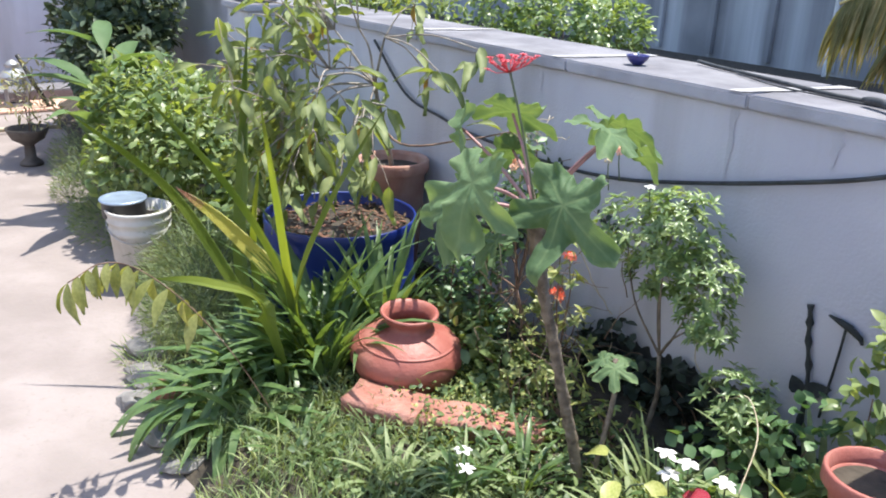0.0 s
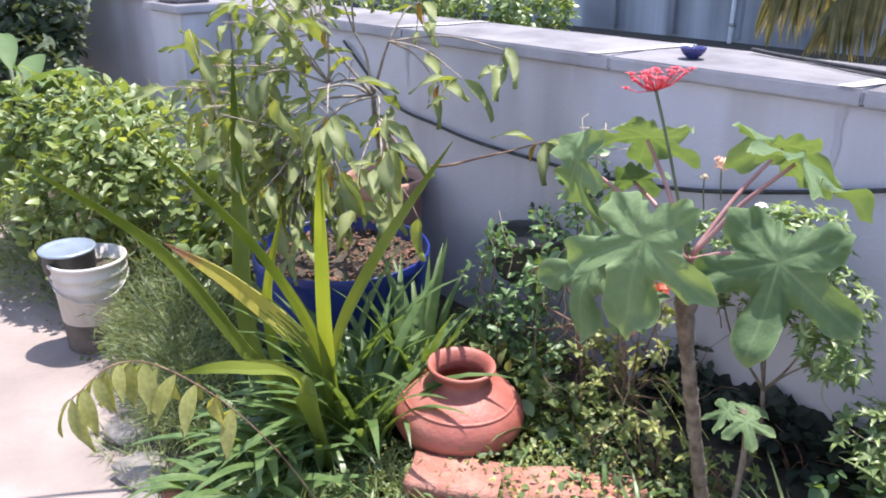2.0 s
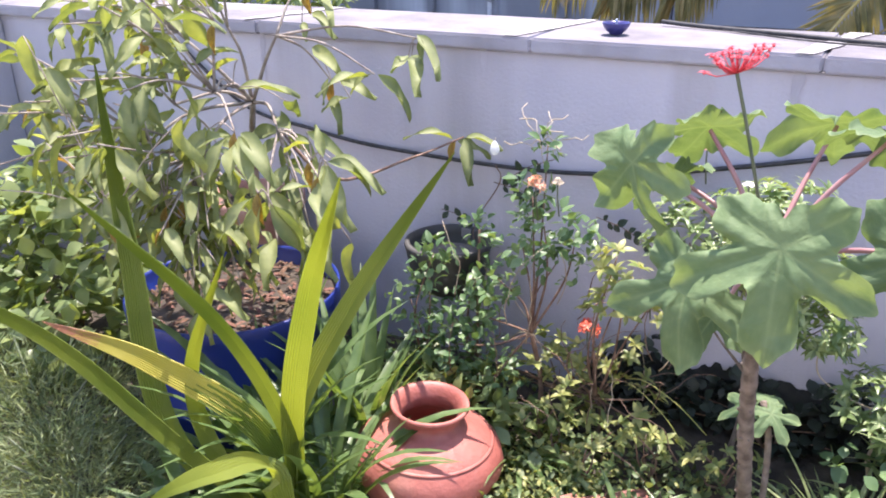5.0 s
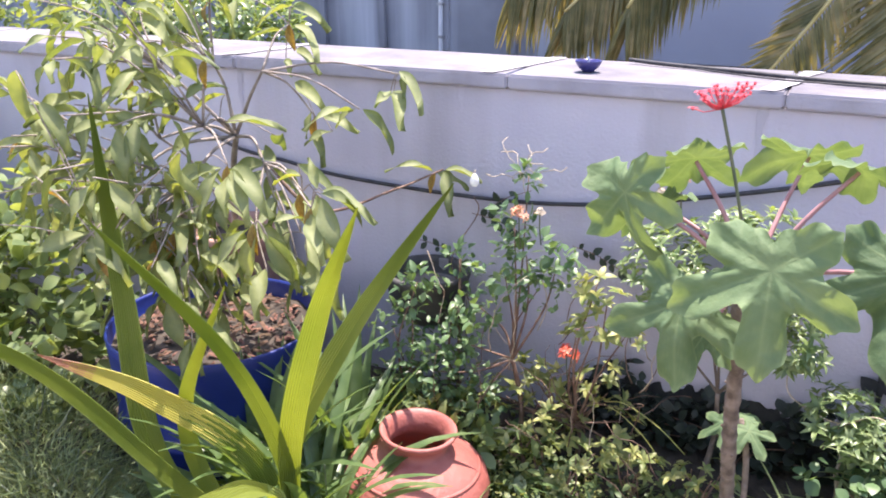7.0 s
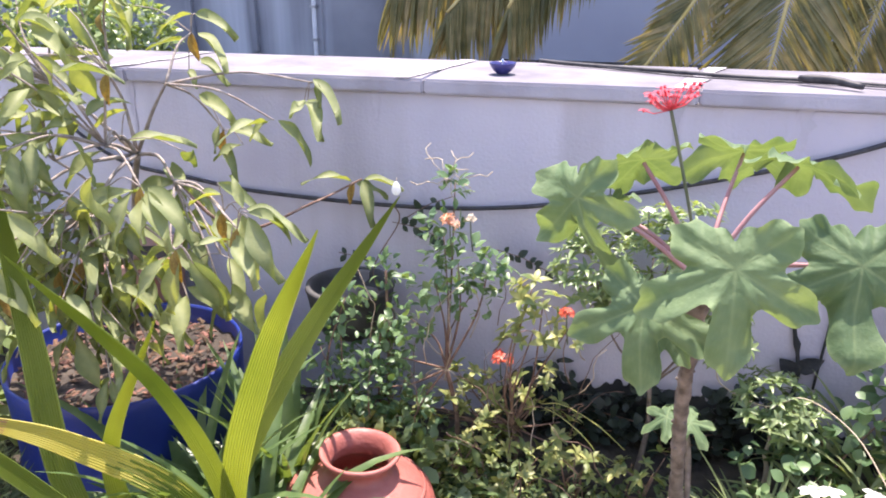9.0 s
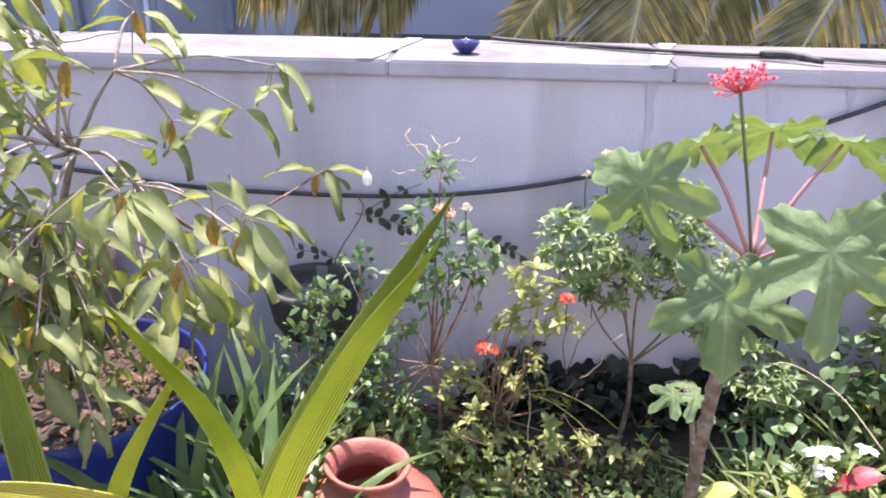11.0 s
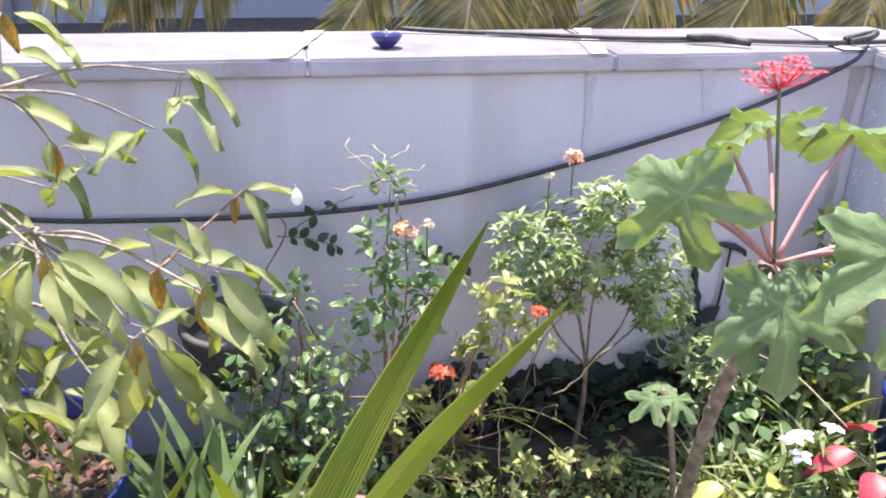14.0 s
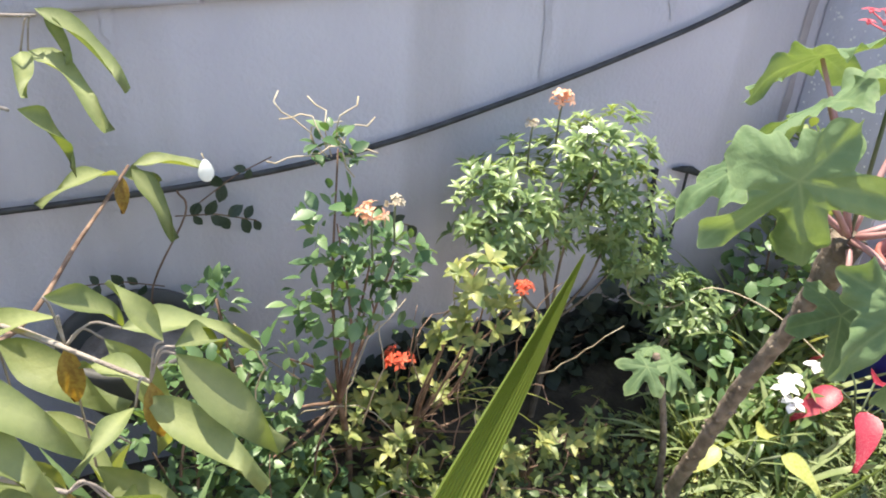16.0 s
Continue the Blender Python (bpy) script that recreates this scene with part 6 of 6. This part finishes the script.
for ctrl in ([(-1.36, 1.85, 0.42), (-1.34, 1.84, 0.34), (-1.22, 1.82, 0.30), (-1.13, 1.80, 0.35), (-1.02, 1.70, 0.32), (-0.95, 1.55, 0.25)], [(-1.22, 1.82, 0.30), (-1.20, 1.83, 0.2), (-1.19, 1.84, 0.02)]):
    part("tendril", mesh_of("tendril", *tube(curve_points(ctrl, 6), 0.0019, 5), M_DRY), vw)

# ---------------------------------------------------------------- shrubs along the walk
shr = [((0.0, 0.0, 0.66), (0.32, 0.3, 0.22)), ((0.3, -0.1, 0.55), (0.3, 0.28, 0.26)), ((-0.35, -0.1, 0.62), (0.3, 0.3, 0.26)), ((0.1, -0.25, 0.35), (0.35, 0.25, 0.25)), ((0.45, 0.1, 0.4), (0.28, 0.28, 0.28)), ((-0.1, 0.2, 0.5), (0.35, 0.28, 0.3))]
leafy("round_shrub", "dense round-leaved bright green shrub beside the walkway", "shrub", (-4.55, 1.25, -0.05), shr, OVAL + LANCE, M_SHRUB, 4600, (0.040, 0.088))
leafy("round_shrub", "sunlit broad-leaved shrub behind the bucket", "shrub", (-3.72, 1.45, -0.05), [((0, 0, 0.42), (0.26, 0.24, 0.24)), ((0.15, -0.15, 0.25), (0.22, 0.2, 0.2)), ((-0.1, 0.15, 0.62), (0.2, 0.2, 0.16))], ROUND, M_SHRUB, 620, (0.05, 0.09))
can = thing("canna_plant", "tall canna with broad upright leaves", "plant", (-5.05, 1.02, -0.05))
CAN = mesh_of("canna_leaf", *leaf_geo(1.0, 0.24, 0.9, 0.4, 9, 0.42, 0.02, 0.04, 1.1), mat("canna_leaf", (0.085, 0.165, 0.05), 0.55, (0.12, 0.215, 0.085), 4, 4, 0.1, 30, spec=0.25, trans=0.35, rnd=0.2))
for k, (dx, dy, h) in enumerate(((0, 0, 0.90), (0.14, -0.10, 0.70), (-0.2, 0.1, 0.85), (0.05, 0.15, 0.75))):
    part("stem", mesh_of("stem", *tube([(dx, dy, 0), (dx, dy, h * 0.5), (dx, dy, h)], [0.016, 0.013, 0.009], 8), M_PETG), can)
    for q in range(5):
        a = q * 2.3 + k
        part("leaf", CAN, can, m=aim((dx, dy, h * (0.35 + 0.16 * q)), (math.cos(a) * 0.8, math.sin(a) * 0.8, 0.75), (-math.cos(a), -math.sin(a), 0.8), R.uniform(0.44, 0.58)))
leafy("dark_shrub", "tall dark feathery shrub by the end wall", "shrub", (-6.6, 1.55, -0.05), [((0, 0, 1.1), (0.45, 0.4, 0.5)), ((0.3, -0.2, 0.7), (0.4, 0.35, 0.4)), ((-0.5, -0.1, 0.8), (0.45, 0.4, 0.5)), ((-1.0, 0.1, 1.0), (0.4, 0.4, 0.5)), ((0.0, -0.1, 1.6), (0.5, 0.4, 0.4))], OVAL, mat("deep_green_leaf", (0.05, 0.085, 0.042), 0.55, (0.09, 0.135, 0.07), 8, 4, trans=0.25, island=0.4), 5600, (0.06, 0.12))
leafy("potted_shrub", "thin pale shrub in the small stemmed pot", "shrub", (-6.45, 0.72, 0.10), [((0, 0, 0.28), (0.2, 0.2, 0.15)), ((0.1, 0.1, 0.15), (0.15, 0.15, 0.1)), ((-0.1, 0.1, 0.4), (0.15, 0.15, 0.12))], LANCE, mat("pale_leaf", (0.22, 0.24, 0.10), 0.6, (0.34, 0.34, 0.18), 9, 4, trans=0.3, island=0.3), 260, (0.05, 0.09))


# feathery plants spilling over the walk's edge
def feathery(at, rad, h, count, label, material=M_FEATHER):
    ob = thing("feathery_plant", label, "plant", at, "feathery plants along the walkway")
    hp = Heap()
    for _ in range(int(count * 2.2)):
        a, r = R.uniform(0, 6.28), math.sqrt(R.random())
        p = Vector((math.cos(a) * r * rad[0], math.sin(a) * r * rad[1], 0))
        top = h * (1 - 0.6 * r * r) * R.uniform(0.4, 1.05)
        p.z = top * R.uniform(0.25, 1.0)
        d = Vector((math.cos(a) * (0.3 + r), math.sin(a) * (0.3 + r), R.uniform(0.1, 1.1))) + rnd_dir() * 0.6
        hp.add(NEEDLE[R.randrange(2)], aim(p, d + rnd_dir() * 0.7, rnd_dir(), R.uniform(0.025, 0.070)))
    tagged(part("fronds", hp.mesh("fronds", material), ob), kind="stuff")
    for k in range(7):
        a = k * 0.9
        part("stem", mesh_of("stem", *tube([(0, 0, -0.02), (math.cos(a) * rad[0] * 0.3, math.sin(a) * rad[1] * 0.3, h * 0.4), (math.cos(a) * rad[0] * 0.6, math.sin(a) * rad[1] * 0.6, h * 0.7)], 0.003, 5), M_PETG), ob)


for (x, y, rx, ry, h, c) in ((-3.35, 1.02, 0.36, 0.28, 0.42, 2600), (-3.05, 0.88, 0.30, 0.22, 0.30, 2000), (-3.75, 1.10, 0.32, 0.3, 0.40, 1500), (-4.7, 0.92, 0.40, 0.24, 0.30, 1600), (-5.4, 0.95, 0.45, 0.25, 0.36, 1600), (-6.1, 1.05, 0.4, 0.25, 0.4, 1200)):
    feathery((x, y, bed_z(x, y) - 0.01), (rx, ry), h, c, "feathery grey-green plant spilling over the walkway edge")


def pinnate():
    ob = thing("pinnate_seedling", "yellow-green drooping pinnate leaf arching over the walkway", "plant", (0, 0, 0))
    mid = curve_points([(-2.22, 0.86, 0.0), (-2.22, 0.74, 0.25), (-2.25, 0.62, 0.44), (-2.31, 0.50, 0.56), (-2.31, 0.40, 0.60), (-2.285, 0.30, 0.57)], 7)
    part("stalk", mesh_of("stalk", *tube(mid, 0.0019, 6), M_TWIG), ob)
    me = mesh_of("leaflet", *leaf_geo(1.0, 0.33, 0.7, 0.3, 6, 0.42, 0.04, 0.05), M_SEEDLING)
    for i in range(13, len(mid), 2):
        d = (mid[min(i + 1, len(mid) - 1)] - mid[i - 1]).normalized()
        sv = d.cross(Vector((0, 0, 1))).normalized()
        for sg in (-1, 1):
            part("leaflet", me, ob, m=aim(mid[i], d * R.uniform(0.1, 0.6) + sv * sg * R.uniform(0.4, 0.8) + Vector((0, 0, -R.uniform(0.5, 1.1))), (R.uniform(-0.4, 0.4), -0.4, 1), R.uniform(0.085, 0.135)))


pinnate()

# ---------------------------------------------------------------- grass and creepers over the bed
def carpet(name, label, spots, geos, material, size, up, zoff=0.0, kindn="ground cover"):
    hp = Heap()
    for x0, x1, y0, y1, cnt, hh in spots:
        for _ in range(cnt):
            x, y = R.uniform(x0, x1), R.uniform(y0, y1)
            if y < edge_y(x) + 0.02 or noise.noise(Vector((x * 4, y * 4, 8))) < -0.42:
                continue
            if (x + 2.226) ** 2 + (y - 1.384) ** 2 < 0.03 or (x + 3.0) ** 2 + (y - 1.53) ** 2 < 0.12:
                continue
            z = bed_z(x, y) + R.random() ** 1.6 * hh
            hp.add(geos[R.randrange(len(geos))], aim((x, y, z), Vector((R.uniform(-1, 1), R.uniform(-1, 1), R.uniform(*up))), rnd_dir(0.5) + Vector((0, 0, 0.7)), R.uniform(*size)))
    tagged(part(name, hp.mesh(name, material)), label, kindn, kind="stuff")


carpet("lawn_grass", "short sunlit grass in front of the bed", [(-2.3, -0.75, 0.45, 1.30, 7000, 0.02), (-3.2, -2.2, 0.5, 0.9, 1600, 0.02), (-1.3, -0.72, 1.2, 1.75, 2200, 0.03)], NEEDLE, M_GRASS, (0.05, 0.11), (0.6, 2.0), kindn="grass")
carpet("ground_cover", "low leafy ground cover between the plants", [(-2.2, -0.72, 1.25, 1.78, 2900, 0.10), (-2.3, -1.2, 0.8, 1.3, 1600, 0.06), (-3.2, -2.0, 1.0, 2.0, 1500, 0.08), (-6.5, -3.0, 0.75, 2.0, 3000, 0.12)], OVAL, M_COVER, (0.018, 0.040), (-0.1, 1.0))
carpet("yellow_creeper", "yellow-green small-leaved creeper round the clay pot", [(-2.12, -1.78, 1.22, 1.62, 1300, 0.09), (-2.15, -1.3, 1.40, 1.72, 900, 0.10), (-2.5, -2.1, 1.08, 1.24, 500, 0.06), (-1.4, -0.8, 0.6, 1.0, 700, 0.03)], OVAL, M_VARI, (0.010, 0.022), (0, 1))
